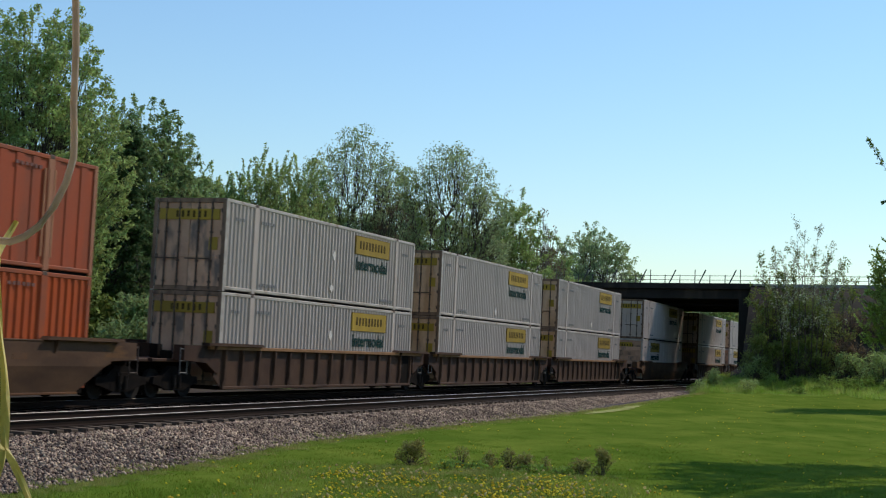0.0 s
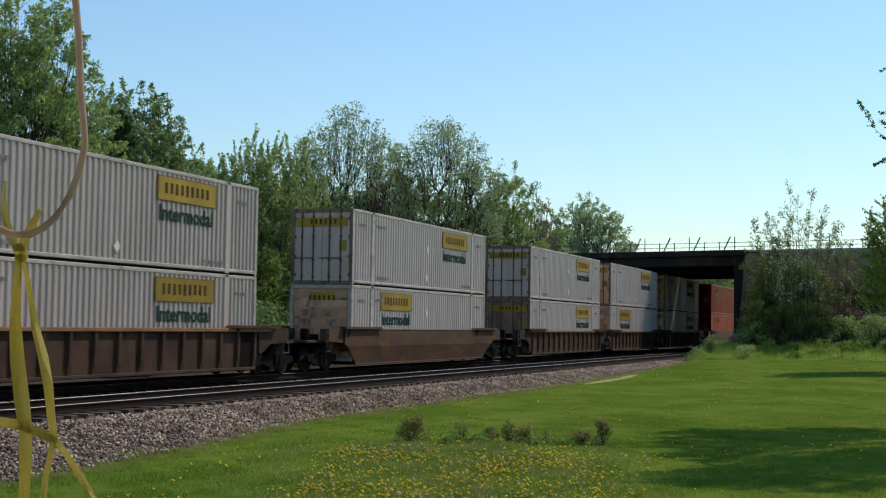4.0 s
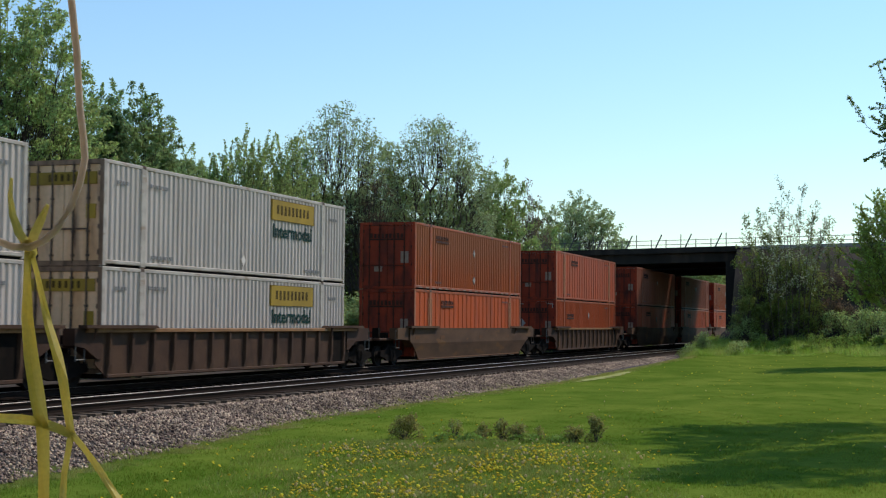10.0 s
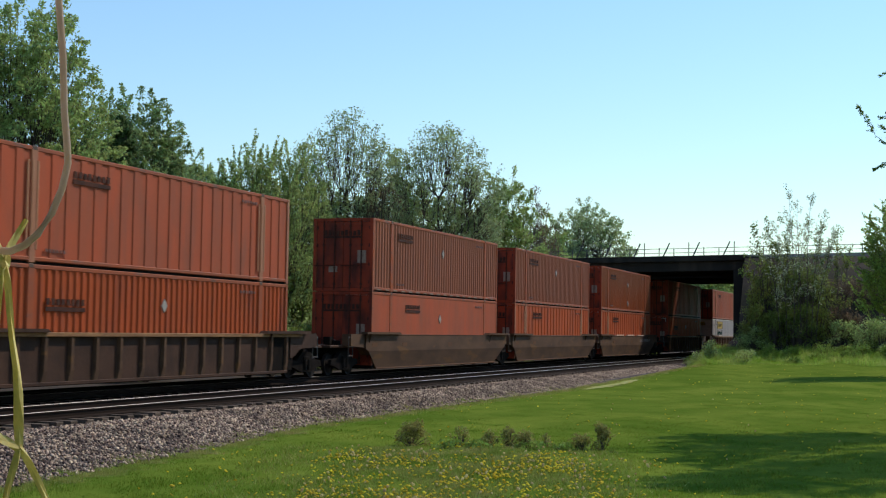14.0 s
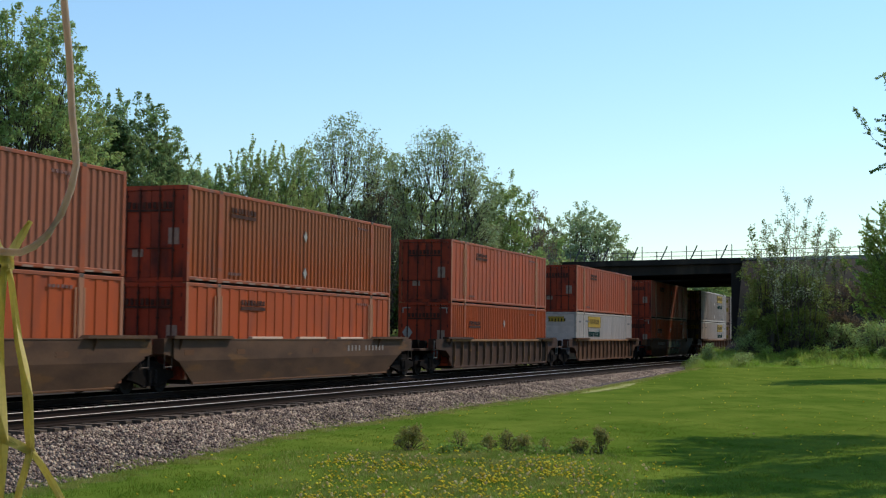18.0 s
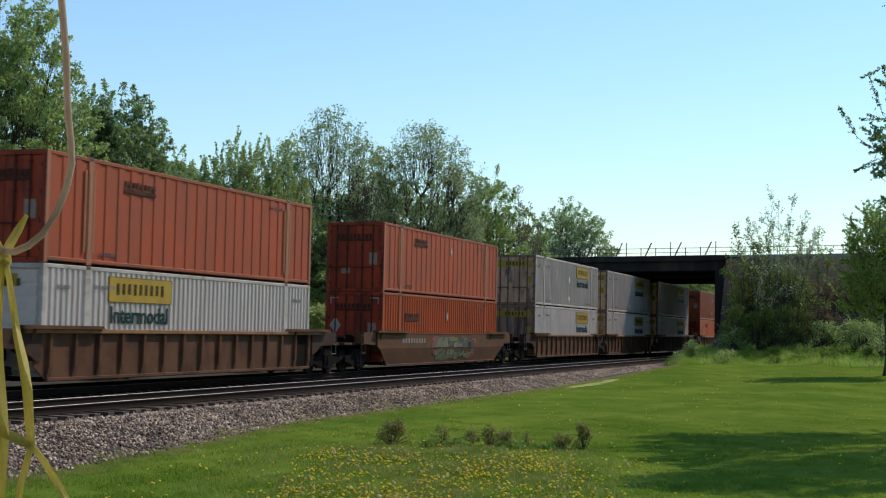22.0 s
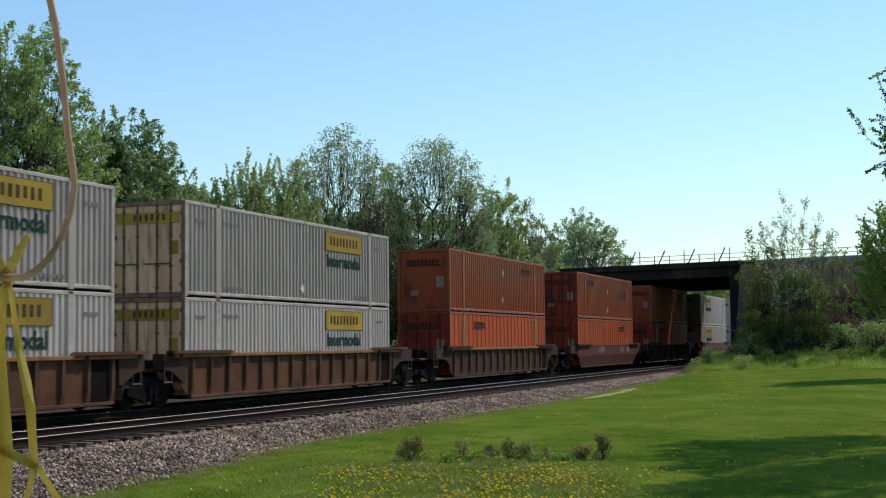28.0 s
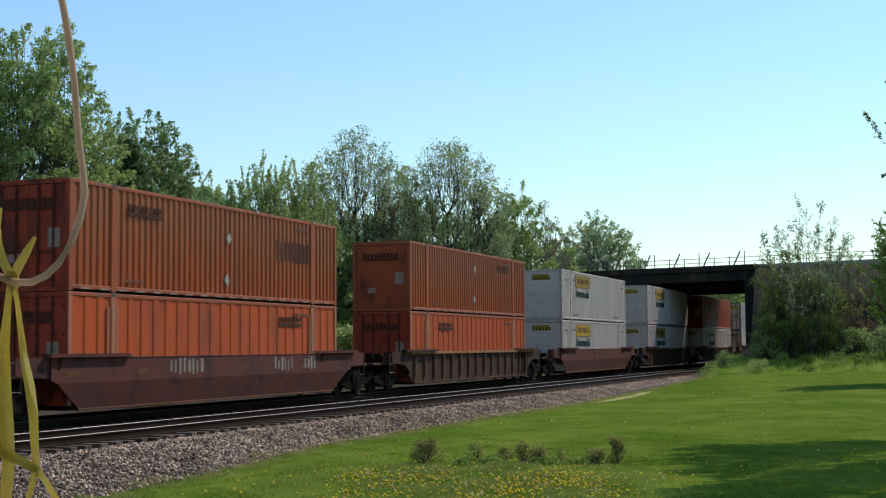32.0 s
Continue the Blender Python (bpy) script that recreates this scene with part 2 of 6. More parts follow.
FRAME_GRIMY = material("grimy_white_end_frame", (0.26, 0.165, 0.108), 0.7, second=(0.15, 0.09, 0.056), scale=(3, 3, 1.0), amount=0.9, stain=(0.06, 0.045, 0.035), stain_scale=(4, 4, 0.8), stain_from=0.52, stain_to=0.7, gloss=0.2)
LABEL_GREY = material("label_grey", (0.36, 0.325, 0.285), 0.7, second=(0.26, 0.22, 0.18), scale=(6, 6, 6), gloss=0.2)
LABEL_DIM = material("worn_label", (0.31, 0.21, 0.15), 0.7, second=(0.18, 0.10, 0.07), scale=(1, 6, 6))
FAINT = material("faded_lettering", (0.20, 0.19, 0.18), 0.6)
MARK_BROWN = material("worn_dark_mark", (0.040, 0.018, 0.014), 0.8, second=(0.10, 0.035, 0.02), scale=(4, 4, 4), amount=0.8, gloss=0.15)
FAINT_ORANGE = material("faded_lettering_on_orange", (0.16, 0.055, 0.035), 0.6)
RUST_BAR = material("rusty_dark_red_bar", (0.055, 0.020, 0.014), 0.85, second=(0.10, 0.032, 0.02), scale=(6, 6, 2), amount=0.9, gloss=0.15)
STEEL_BAR = material("lock_bar_steel", (0.105, 0.068, 0.048), 0.8, 0.0, second=(0.06, 0.036, 0.024), scale=(6, 6, 2), amount=0.9)
CAR_BROWN = material("rusty_brown_car_paint", (0.080, 0.031, 0.013), 0.75, second=(0.125, 0.054, 0.023), scale=(0.9, 2, 1.2), amount=0.9, fine=14.0, fine_amount=0.15, stain=(0.02354, 0.0113, 0.006793), stain_scale=(1.2, 1.2, 0.6), bump=0.25, bump_scale=12.0, gloss=0.22)
CAR_SOOT = material("sooty_brown_car_paint", (0.048, 0.0225, 0.0122), 0.75, second=(0.080, 0.040, 0.021), scale=(0.9, 2, 1.2), amount=0.9, fine=14.0, fine_amount=0.15, stain=(0.024, 0.011, 0.007), stain_scale=(1.2, 1.2, 0.6), bump=0.25, bump_scale=12.0, gloss=0.22)
CAR_DARK = material("dark_brown_car_paint", (0.040, 0.0178, 0.0095), 0.75, second=(0.066, 0.030, 0.016), scale=(0.9, 2, 1.2), amount=0.9, fine=14.0, stain=(0.02107, 0.009994, 0.005978), stain_scale=(1.2, 1.2, 0.6), bump=0.25, bump_scale=12.0, gloss=0.22)
CAR_GREY = material("dusty_taupe_car_paint", (0.066, 0.033, 0.017), 0.75, second=(0.112, 0.058, 0.029), scale=(0.6, 2, 1.6), amount=0.9, fine=14.0, stain=(0.14, 0.066, 0.022), stain_scale=(0.55, 1.2, 2.2), stain_from=0.58, stain_to=0.66, bump=0.2, bump_scale=9.0, gloss=0.22)
CAR_TAN = material("tan_yellow_car_paint", (0.125, 0.054, 0.019), 0.75, second=(0.088, 0.038, 0.016), scale=(0.7, 2, 1.4), amount=0.9, fine=14.0, stain=(0.06885, 0.04144, 0.02869), stain_scale=(1, 1.2, 1.0), bump=0.2, bump_scale=9.0, gloss=0.22)
CAR_RED = material("oxide_red_car_paint", (0.1053, 0.02925, 0.01974), 0.75, second=(0.07898, 0.02925, 0.02194), scale=(0.7, 2, 1.4), amount=0.9, fine=14.0, stain=(0.03685, 0.01706, 0.01316), stain_scale=(1, 1.2, 1.0), bump=0.2, bump_scale=9.0, gloss=0.22)
SILL = material("rusty_tan_sill", (0.30, 0.155, 0.065), 0.7, second=(0.17, 0.085, 0.04), scale=(1.2, 4, 4), amount=0.9, fine=14.0, stain=(0.07, 0.036, 0.02), stain_scale=(1.6, 4, 4), stain_from=0.55, stain_to=0.7, gloss=0.2)
# near-black undergear and wheels: the contact shade under the cars is in the colour
UNDERGEAR = material("near_black_undergear", (0.005897, 0.00462, 0.00378), 0.95, second=(0.01247, 0.0084, 0.006237), scale=(4, 4, 4), amount=0.9, gloss=0.08)
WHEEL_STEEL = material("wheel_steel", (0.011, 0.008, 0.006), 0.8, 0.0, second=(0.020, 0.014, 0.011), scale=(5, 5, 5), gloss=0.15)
GRAB_WHITE = material("grab_iron_white", (0.16, 0.15, 0.135), 0.7, second=(0.09, 0.075, 0.062), scale=(5, 5, 5), amount=0.9)
GRAFFITI_GREEN = material("graffiti_green", (0.085, 0.098, 0.038), 0.7, second=(0.13, 0.125, 0.06), scale=(3, 3, 4), amount=0.9)
GRAFFITI_PALE = material("graffiti_pale_grey_green", (0.17, 0.175, 0.10), 0.7, second=(0.11, 0.115, 0.06), scale=(3, 3, 4), amount=0.9)
GRAFFITI_DARK = material("graffiti_dark_outline", (0.030, 0.034, 0.026), 0.7, second=(0.06, 0.06, 0.045), scale=(3, 3, 4), amount=0.9)
GRAFFITI_PINK = material("graffiti_faded_red", (0.22, 0.06, 0.05), 0.7, second=(0.14, 0.05, 0.035), scale=(3, 3, 4), amount=0.9)
GRAFFITI_WHITE = material("graffiti_white", (0.24, 0.21, 0.18), 0.7, second=(0.17, 0.13, 0.12), scale=(4, 4, 5))
# stained concrete, its base near black to carry the shade on face and underside
BRIDGE_DARK = material("stained_shade_dark_concrete", (0.032, 0.027, 0.022), 0.9, second=(0.019, 0.016, 0.014), scale=(0.6, 0.6, 0.3), amount=0.9, fine=6.0, stain=(0.06, 0.048, 0.036), stain_scale=(0.8, 0.8, 0.2), bump=0.4, bump_scale=9.0, gloss=0.2)
BRIDGE_PALE = material("pale_concrete", (0.36, 0.34, 0.31), 0.9, second=(0.26, 0.24, 0.22), scale=(0.6, 0.6, 0.6), amount=0.9, fine=6.0, bump=0.3, bump_scale=9.0, gloss=0.2)
FENCE_STEEL = material("fence_post_steel", (0.10, 0.10, 0.10), 0.6, 0.3, second=(0.16, 0.15, 0.14))
ASPHALT = material("asphalt", (0.05, 0.05, 0.05), 0.9, second=(0.065, 0.063, 0.06), fine=30)
EARTH = material("embankment_earth", (0.060, 0.046, 0.037), 0.95, second=(0.042, 0.040, 0.024), scale=(0.35, 0.35, 0.35), amount=0.9, fine=5.0, fine_amount=0.4, bump=1.0, bump_scale=5.0, gloss=0.1)
TWIG = material("grey_twigs", (0.10, 0.082, 0.066), 0.95, second=(0.075, 0.06, 0.05), scale=(3, 3, 1), gloss=0.1)
BARK = material("bark", (0.075, 0.06, 0.048), 0.95, second=(0.12, 0.10, 0.085), scale=(3, 3, 1), bump=0.5, bump_scale=12, gloss=0.15)
PALE_BARK = material("pale_twigs", (0.26, 0.235, 0.20), 0.9, second=(0.19, 0.16, 0.13), scale=(2, 2, 1), gloss=0.15)
LEAF_FRESH = leaf_material("fresh_green_leaves", (0.37, 0.46, 0.165), (0.28, 0.38, 0.12))
LEAF_YELLOW = leaf_material("yellow_green_leaves", (0.40, 0.47, 0.17), (0.31, 0.40, 0.14))
WEED = leaf_material("weed_leaves", (0.20, 0.31, 0.06), (0.27, 0.36, 0.08))
LEAF_LIME = leaf_material("lime_green_leaves", (0.33, 0.42, 0.10), (0.24, 0.33, 0.075))
LEAF_GREY = leaf_material("grey_green_leaves", (0.41, 0.50, 0.25), (0.32, 0.41, 0.19))
LEAF_DARK = leaf_material("dark_needles", (0.085, 0.14, 0.058), (0.13, 0.20, 0.075))
LEAF_BUD = leaf_material("brownish_buds", (0.17, 0.115, 0.075), (0.14, 0.125, 0.065))
LEAF_ROSE = leaf_material("reddish_green_leaves", (0.27, 0.30, 0.085), (0.33, 0.22, 0.095))
LEAF_DEEP = leaf_material("deep_green_leaves", (0.24, 0.33, 0.14), (0.30, 0.39, 0.15))
LEAF_ASH = leaf_material("dull_grey_green_leaves", (0.34, 0.42, 0.21), (0.28, 0.35, 0.16))
LEAF_PALE = leaf_material("pale_silvery_leaves", (0.42, 0.46, 0.30), (0.34, 0.39, 0.22))
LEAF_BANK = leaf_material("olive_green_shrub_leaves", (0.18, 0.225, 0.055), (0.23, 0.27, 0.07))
LEAF_SHADE = leaf_material("shade_green_shrub_leaves", (0.135, 0.185, 0.045), (0.17, 0.22, 0.055))
CORD = material("translucent_tan_plastic", (0.80, 0.67, 0.58), 0.35, second=(0.70, 0.58, 0.50), scale=(30, 30, 30), through_light=0.6)
RAFFIA = material("yellow_raffia", (0.95, 0.86, 0.46), 0.6, second=(0.95, 0.82, 0.34), scale=(60, 60, 8), amount=0.9, fine=300.0, through_light=0.4)

# ---- mesh helpers ----


def link(name, me, mat, parent=None, label="", smooth=False):
    ob = new(name, me)
    if mat and not me.materials:
        me.materials.append(mat)
    if smooth:
        me.polygons.foreach_set("use_smooth", [True] * len(me.polygons))
    if parent:
        ob.parent = parent
    if label:
        tagged(ob, label)
    return ob


def mesh_of(name, verts, faces):
    """A mesh from arrays; faces all have the same number of corners."""
    v, f = np.asarray(verts, np.float32), np.asarray(faces, np.int32)
    me = bpy.data.meshes.new(name)
    me.vertices.add(len(v))
    me.vertices.foreach_set("co", v.ravel())
    me.loops.add(f.size)
    me.loops.foreach_set("vertex_index", f.ravel())
    me.polygons.add(len(f))
    me.polygons.foreach_set("loop_start", np.arange(0, f.size, f.shape[1], dtype=np.int32))
    me.update(calc_edges=True)
    return me


class Build:
    """Collects quads of boxes, prisms and tubes for one mesh."""

    def __init__(self):
        self.v, self.f = [], []

    def add(self, verts, faces):
        k = len(self.v)
        self.v += [tuple(p) for p in verts]
        self.f += [tuple(i + k for i in f) for f in faces]
        return self

    def box(self, x0, x1, y0, y1, z0, z1, bevel=0.0):
        b = bevel
        if b <= 0:
            v = [(x, y, z) for x in (x0, x1) for y in (y0, y1) for z in (z0, z1)]
            return self.add(v, [(0, 1, 3, 2), (4, 6, 7, 5), (0, 4, 5, 1), (2, 3, 7, 6), (0, 2, 6, 4), (1, 5, 7, 3)])
        ring = [(y0 + b, z0), (y1 - b, z0), (y1, z0 + b), (y1, z1 - b), (y1 - b, z1), (y0 + b, z1), (y0, z1 - b), (y0, z0 + b)]
        v = [(x, y, z) for x in (x0, x1) for y, z in ring]
        return self.add(v, [(i, (i + 1) % 8, (i + 1) % 8 + 8, i + 8) for i in range(8)] + [tuple(range(7, -1, -1)), tuple(range(8, 16))])

    def prism(self, ring, axis, a, b):
        """ring: 2D outline, in the two other axes in order, swept from a to b along the axis."""
        n = len(ring)
        put = {0: lambda p, t: (t, p[0], p[1]), 1: lambda p, t: (p[0], t, p[1]), 2: lambda p, t: (p[0], p[1], t)}[axis]
        v = [put(p, t) for t in (a, b) for p in ring]
        return self.add(v, [(i, (i + 1) % n, (i + 1) % n + n, i + n) for i in range(n)] + [tuple(range(n - 1, -1, -1)), tuple(range(n, 2 * n))])

    def tube(self, path, radius, sides=6, cap=True):
        path = [Vector(p) for p in path]
        rads = radius if isinstance(radius, (list, tuple)) else [radius] * len(path)
        v = []
        for i, p in enumerate(path):
            d = (path[min(i + 1, len(path) - 1)] - path[max(i - 1, 0)]).normalized()
            a = d.orthogonal().normalized() if abs(d.z) > 0.9 else d.cross(Vector((0, 0, 1))).normalized()
            b = d.cross(a)
            v += [tuple(p + (a * math.cos(2 * math.pi * k / sides) + b * math.sin(2 * math.pi * k / sides)) * rads[i]) for k in range(sides)]
        f = [(i * sides + k, i * sides + (k + 1) % sides, (i + 1) * sides + (k + 1) % sides, (i + 1) * sides + k) for i in range(len(path) - 1) for k in range(sides)]
        if cap:
            f += [tuple(range(sides - 1, -1, -1)), tuple(range((len(path) - 1) * sides, len(path) * sides))]
        return self.add(v, f)

    def mesh(self, name="mesh"):
        me = bpy.data.meshes.new(name)
        me.from_pydata(self.v, [], self.f)
        bm = bmesh.new()
        bm.from_mesh(me)
        bmesh.ops.recalc_face_normals(bm, faces=bm.faces)
        bm.to_mesh(me)
        bm.free()
        return me


def part(name, made, mat, parent, label="", smooth=False):
    return link(name, made.mesh(name) if isinstance(made, Build) else made, mat, parent, label, smooth)


# ---- the plan: track directions ----
TH = radians(19.571)
U = np.array([math.sin(TH), math.cos(TH)])        # along the track, away
N = np.array([math.cos(TH), -math.sin(TH)])       # across it, to the house side
START = np.array([0.0, 62.87])                    # on the train's lit side
YAW = 90 - 19.571
RAIL_Z = 0.62
FAR_V, NEAR_V = -1.295, 3.16                      # centre lines of the two tracks


def tp(s, v):
    return START + s * U + v * N


def along_across(x, y):
    return x * U[0] + y * U[1], -(x * N[0] + y * N[1])


def smooth01(t):
    t = np.clip(t, 0, 1)
    return t * t * (3 - 2 * t)


def toe(a):
    return np.interp(a, [-30, 10, 17, 24, 30, 45, 70, 85, 97, 110, 400], [12.8, 12.8, 13.0, 13.7, 14.7, 14.9, 14.6, 14.4, 16.0, 16.4, 16.4])


def ground_z(x, y):
    x, y = np.asarray(x, float), np.asarray(y, float)
    a, q = along_across(x, y)
    z = 0.62 * smooth01((a - 52) / 45) * smooth01((200 - a) / 60) + 0.55 * smooth01((x - 19) / 11) * smooth01((y - 55) / 40) * smooth01((220 - y) / 60)
    z = z + 0.55 * smooth01((y - 88.5) / 5.5) * smooth01((x - 15.5) / 3) * smooth01((150 - y) / 40)
    z = z * (1 - smooth01((q - toe(a) + 0.6) / 1.4)) + 0.05 * np.sin(x * 0.7 + 1) * np.sin(y * 0.31) * smooth01((13 - q) / 4)
    return z + 0.30 * smooth01((q - 30) / 4)


# ---- ground ----
def axis(lo, hi, fine_lo, fine_hi, step):
    out = list(np.arange(fine_lo, fine_hi + 0.01, step))
    k, s = fine_hi, step
    while k < hi:
        s *= 1.35
        k = min(hi, k + s)
        out.append(k)
    k, s = fine_lo, step
    while k > lo:
        s *= 1.35
        k = max(lo, k - s)
        out.insert(0, k)
    return np.array(out)


gx, gy = axis(-2500, 2500, -40, 48, 1.0), axis(-900, 3500, 8, 130, 1.0)
GX, GY = np.meshgrid(gx, gy)
gv = np.stack([GX, GY, ground_z(GX, GY)], -1).reshape(-1, 3)
nx = len(gx)
ii = (np.arange(len(gy) - 1)[:, None] * nx + np.arange(nx - 1)[None]).ravel()
ground = link("ground", mesh_of("ground", gv, np.stack([ii, ii + 1, ii + nx + 1, ii + nx], 1)), LAWN, smooth=True)
tagged(ground, "mown green lawn dotted with dandelions beside the railway", "lawn", kind="structure")

# ballast bed, one sheet over the ground
bv, sa = [], np.concatenate([np.arange(-40, 140, 1.0), np.arange(140, 420, 10.0)])
for a in sa:
    t = float(toe(a))
    crest = max(15.9, t + 0.35)
    # past 25.8 the dark bed is added over grass to deepen the train's shadow
    for q, z in ((t - 0.5, None), (t, 0.03), (0.5 * (t + crest), 0.22), (crest, 0.36), (19.0, 0.37), (20.1, 0.36), (21.2, 0.40), (24.5, 0.42), (25.8, 0.30), (31.5, 0.28), (33.0, None)):
        x, y = a * U[0] - q * N[0], a * U[1] - q * N[1]
        g = float(ground_z(x, y))
        bv.append((x, y, g - 0.06 if z is None else max(z, g + 0.02) if q > t + 0.01 else g + z))
k = 11
ii = (np.arange(len(sa) - 1)[:, None] * k + np.arange(k - 1)[None]).ravel()
ballast = link("ballast_bed", mesh_of("ballast_bed", bv, np.stack([ii, ii + k, ii + k + 1, ii + 1], 1)), BALLAST_BED, smooth=True)
tagged(ballast, "grey-brown crushed stone ballast bed under two tracks", "ballast", kind="structure")


def bed_z(a, q):
    t = toe(a)
    crest = np.maximum(15.9, t + 0.35)
    return np.where(q < crest, np.interp((q - t) / (crest - t), [0, 0.5, 1], [0.03, 0.22, 0.36]), 0.36)


# loose ballast stones on the house-side shoulder
rng = np.random.default_rng(5)
n = 84000
sa_ = 12 + 92 * rng.random(n) ** 1.25
sq_ = toe(sa_) - 0.35 + rng.random(n) ** 0.85 * (16.5 - toe(sa_) + 0.35)
octa = np.array([(1, 0, 0), (-0.5, 0.866, 0), (-0.5, -0.866, 0), (0.2, 0, 0.8), (-0.1, 0.1, -0.8)], float)
of = np.array([(0, 1, 3), (1, 2, 3), (2, 0, 3), (1, 0, 4), (2, 1, 4), (0, 2, 4)])
size = 0.016 + 0.036 * rng.random(n) ** 1.5
sv = octa[None] * (size[:, None, None] * rng.uniform(0.55, 1.45, (n, 5, 1)))
ang = rng.uniform(0, 6.28, n)
tilt = rng.uniform(-0.9, 0.9, n)
ca, sn, ct, st = np.cos(ang), np.sin(ang), np.cos(tilt), np.sin(tilt)
y1 = sv[..., 1] * ct[:, None] - sv[..., 2] * st[:, None]
z1 = sv[..., 1] * st[:, None] + sv[..., 2] * ct[:, None]
x2 = sv[..., 0] * ca[:, None] - y1 * sn[:, None]
y2 = sv[..., 0] * sn[:, None] + y1 * ca[:, None]
px, py = sa_ * U[0] - sq_ * N[0], sa_ * U[1] - sq_ * N[1]
pz = np.maximum(bed_z(sa_, sq_), ground_z(px, py)) + size * 0.35
sv = np.stack([x2 + px[:, None], y2 + py[:, None], z1 + pz[:, None]], -1).reshape(-1, 3)
stones = link("ballast_stones", mesh_of("ballast_stones", sv, (of[None] + 5 * np.arange(n)[:, None, None]).reshape(-1, 3)), STONE, ballast)
tagged(stones, "loose crushed ballast stones, grey, brown and pinkish", kind="stuff")

# pale bare patch where the lawn meets the ballast
pv, pf = [], []
for i in range(25):
    a = 56 + i * 0.42
    w = 0.42 * math.sin(math.pi * (i + 0.5) / 25) ** 0.6 * (1 + 0.35 * math.sin(i * 1.9))
    for k_ in (-1, -0.3, 0.3, 1):
        q = float(toe(a)) - 0.75 + k_ * w + 0.08 * math.sin(i * 2.3 + k_)
        x, y = a * U[0] - q * N[0], a * U[1] - q * N[1]
        pv.append((x, y, float(ground_z(x, y)) + 0.018))
for i in range(24):
    pf += [(i * 4 + k_, i * 4 + k_ + 1, i * 4 + k_ + 5, i * 4 + k_ + 4) for k_ in range(3)]
straw = link("bare_patch", mesh_of("bare_patch", pv, pf), material("straw", (0.31, 0.32, 0.075), 0.95, second=(0.22, 0.26, 0.05), scale=(1.5, 1.5, 1.5), fine=14.0, fine_amount=0.4, bump=0.6, bump_scale=12), smooth=True)
tagged(straw, "pale straw-coloured bare patch at the lawn's edge", "bare patch", kind="structure")

# ---- tracks ----


def rail_mesh(length):
    """Flat-bottom rail along x from 0, its head's top at z 0."""
    ring = [(-0.07, -0.175), (0.07, -0.175), (0.07, -0.16), (0.012, -0.13), (0.012, -0.045), (0.036, -0.035), (0.036, -0.012), (-0.036, -0.012), (-0.036, -0.035), (-0.012, -0.045), (-0.012, -0.13), (-0.07, -0.16)]
    return Build().prism(ring, 0, 0, length).mesh("rail")


def track(name, v, label):
    t = tagged(new(name), label, "railway track", kind="structure")
    x, y = tp(-95, v)
    t.matrix_basis = pose(x, y, RAIL_Z, 0, 0, YAW)
    for side in (-0.7535, 0.7535):
        r = part("rail", rail_mesh(420), RAIL_SIDE, t)
        r.location = (0, side, 0)
        h = part("rail_head", Build().box(0, 420, -0.034, 0.034, -0.012, 0.0, 0.005), RAIL_HEAD, r, "polished bright running surface")
    return t


near_track = track("near_track", NEAR_V, "empty near railway track with bright-topped rails")
far_track = track("far_track", FAR_V, "far railway track under the container train")

# ---- containers: local x along the train from its near end, y to its far side, z up from its base ----
CL, CW, CH = 16.15, 2.59, 2.896
HALF = CW / 2


def corrugated(x0, x1, pitch, depth, z0, z1, y, out, flat=0.34):
    """A wall of trapezoid ribs from x0 to x1; out: -1 faces -y."""
    k = max(1, round((x1 - x0) / pitch))
    p = (x1 - x0) / k
    xs, ys = [], []
    for i in range(k):
        for fx, d in ((0, 0), (flat, 0), (0.5, 1), (0.5 + flat, 1)):
            xs.append(x0 + (i + fx) * p)
            ys.append(y - out * depth * d)
    xs.append(x1), ys.append(y)
    m = len(xs)
    v = [(a, b, z0) for a, b in zip(xs, ys)] + [(a, b, z1) for a, b in zip(xs, ys)]
    return v, [(i, i + 1, i + 1 + m, i + m) for i in range(m - 1)]


def text_mesh(body, height):
    cu = bpy.data.curves.new("lettering", 'FONT')
    cu.body, cu.size, cu.extrude, cu.resolution_u, cu.offset = body, height / 0.70, 0.006, 2, 0.013
    ob = new("lettering", cu)
    bpy.context.view_layer.update()
    me = bpy.data.meshes.new_from_object(ob.evaluated_get(bpy.context.evaluated_depsgraph_get()))
    bpy.data.objects.remove(ob)
    xs = [v.co.x for v in me.vertices]
    return me, min(xs), max(xs)


WORD, W0, W1 = text_mesh("Intermodal", 0.46)


def bars(b, x0, x1, z0, z1, count, y, rnd, thick=0.012):
    """Unreadable lettering as upright bars of its size on a wall that faces -y."""
    w = (x1 - x0) / count
    for i in range(count):
        h = rnd.uniform(0.0, 0.12) * (z1 - z0)
        b.box(x0 + (i + 0.14) * w, x0 + (i + 0.80) * w, y - thick, y, z0 + h, z1 - rnd.uniform(0, 0.1) * (z1 - z0))
    return b


def bars_end(b, y0, y1, z0, z1, count, x, rnd, thick=0.012):
    w = (y1 - y0) / count
    for i in range(count):
        b.box(x - thick, x, y0 + (i + 0.14) * w, y0 + (i + 0.80) * w, z0, z1 - rnd.uniform(0, 0.15) * (z1 - z0))
    return b


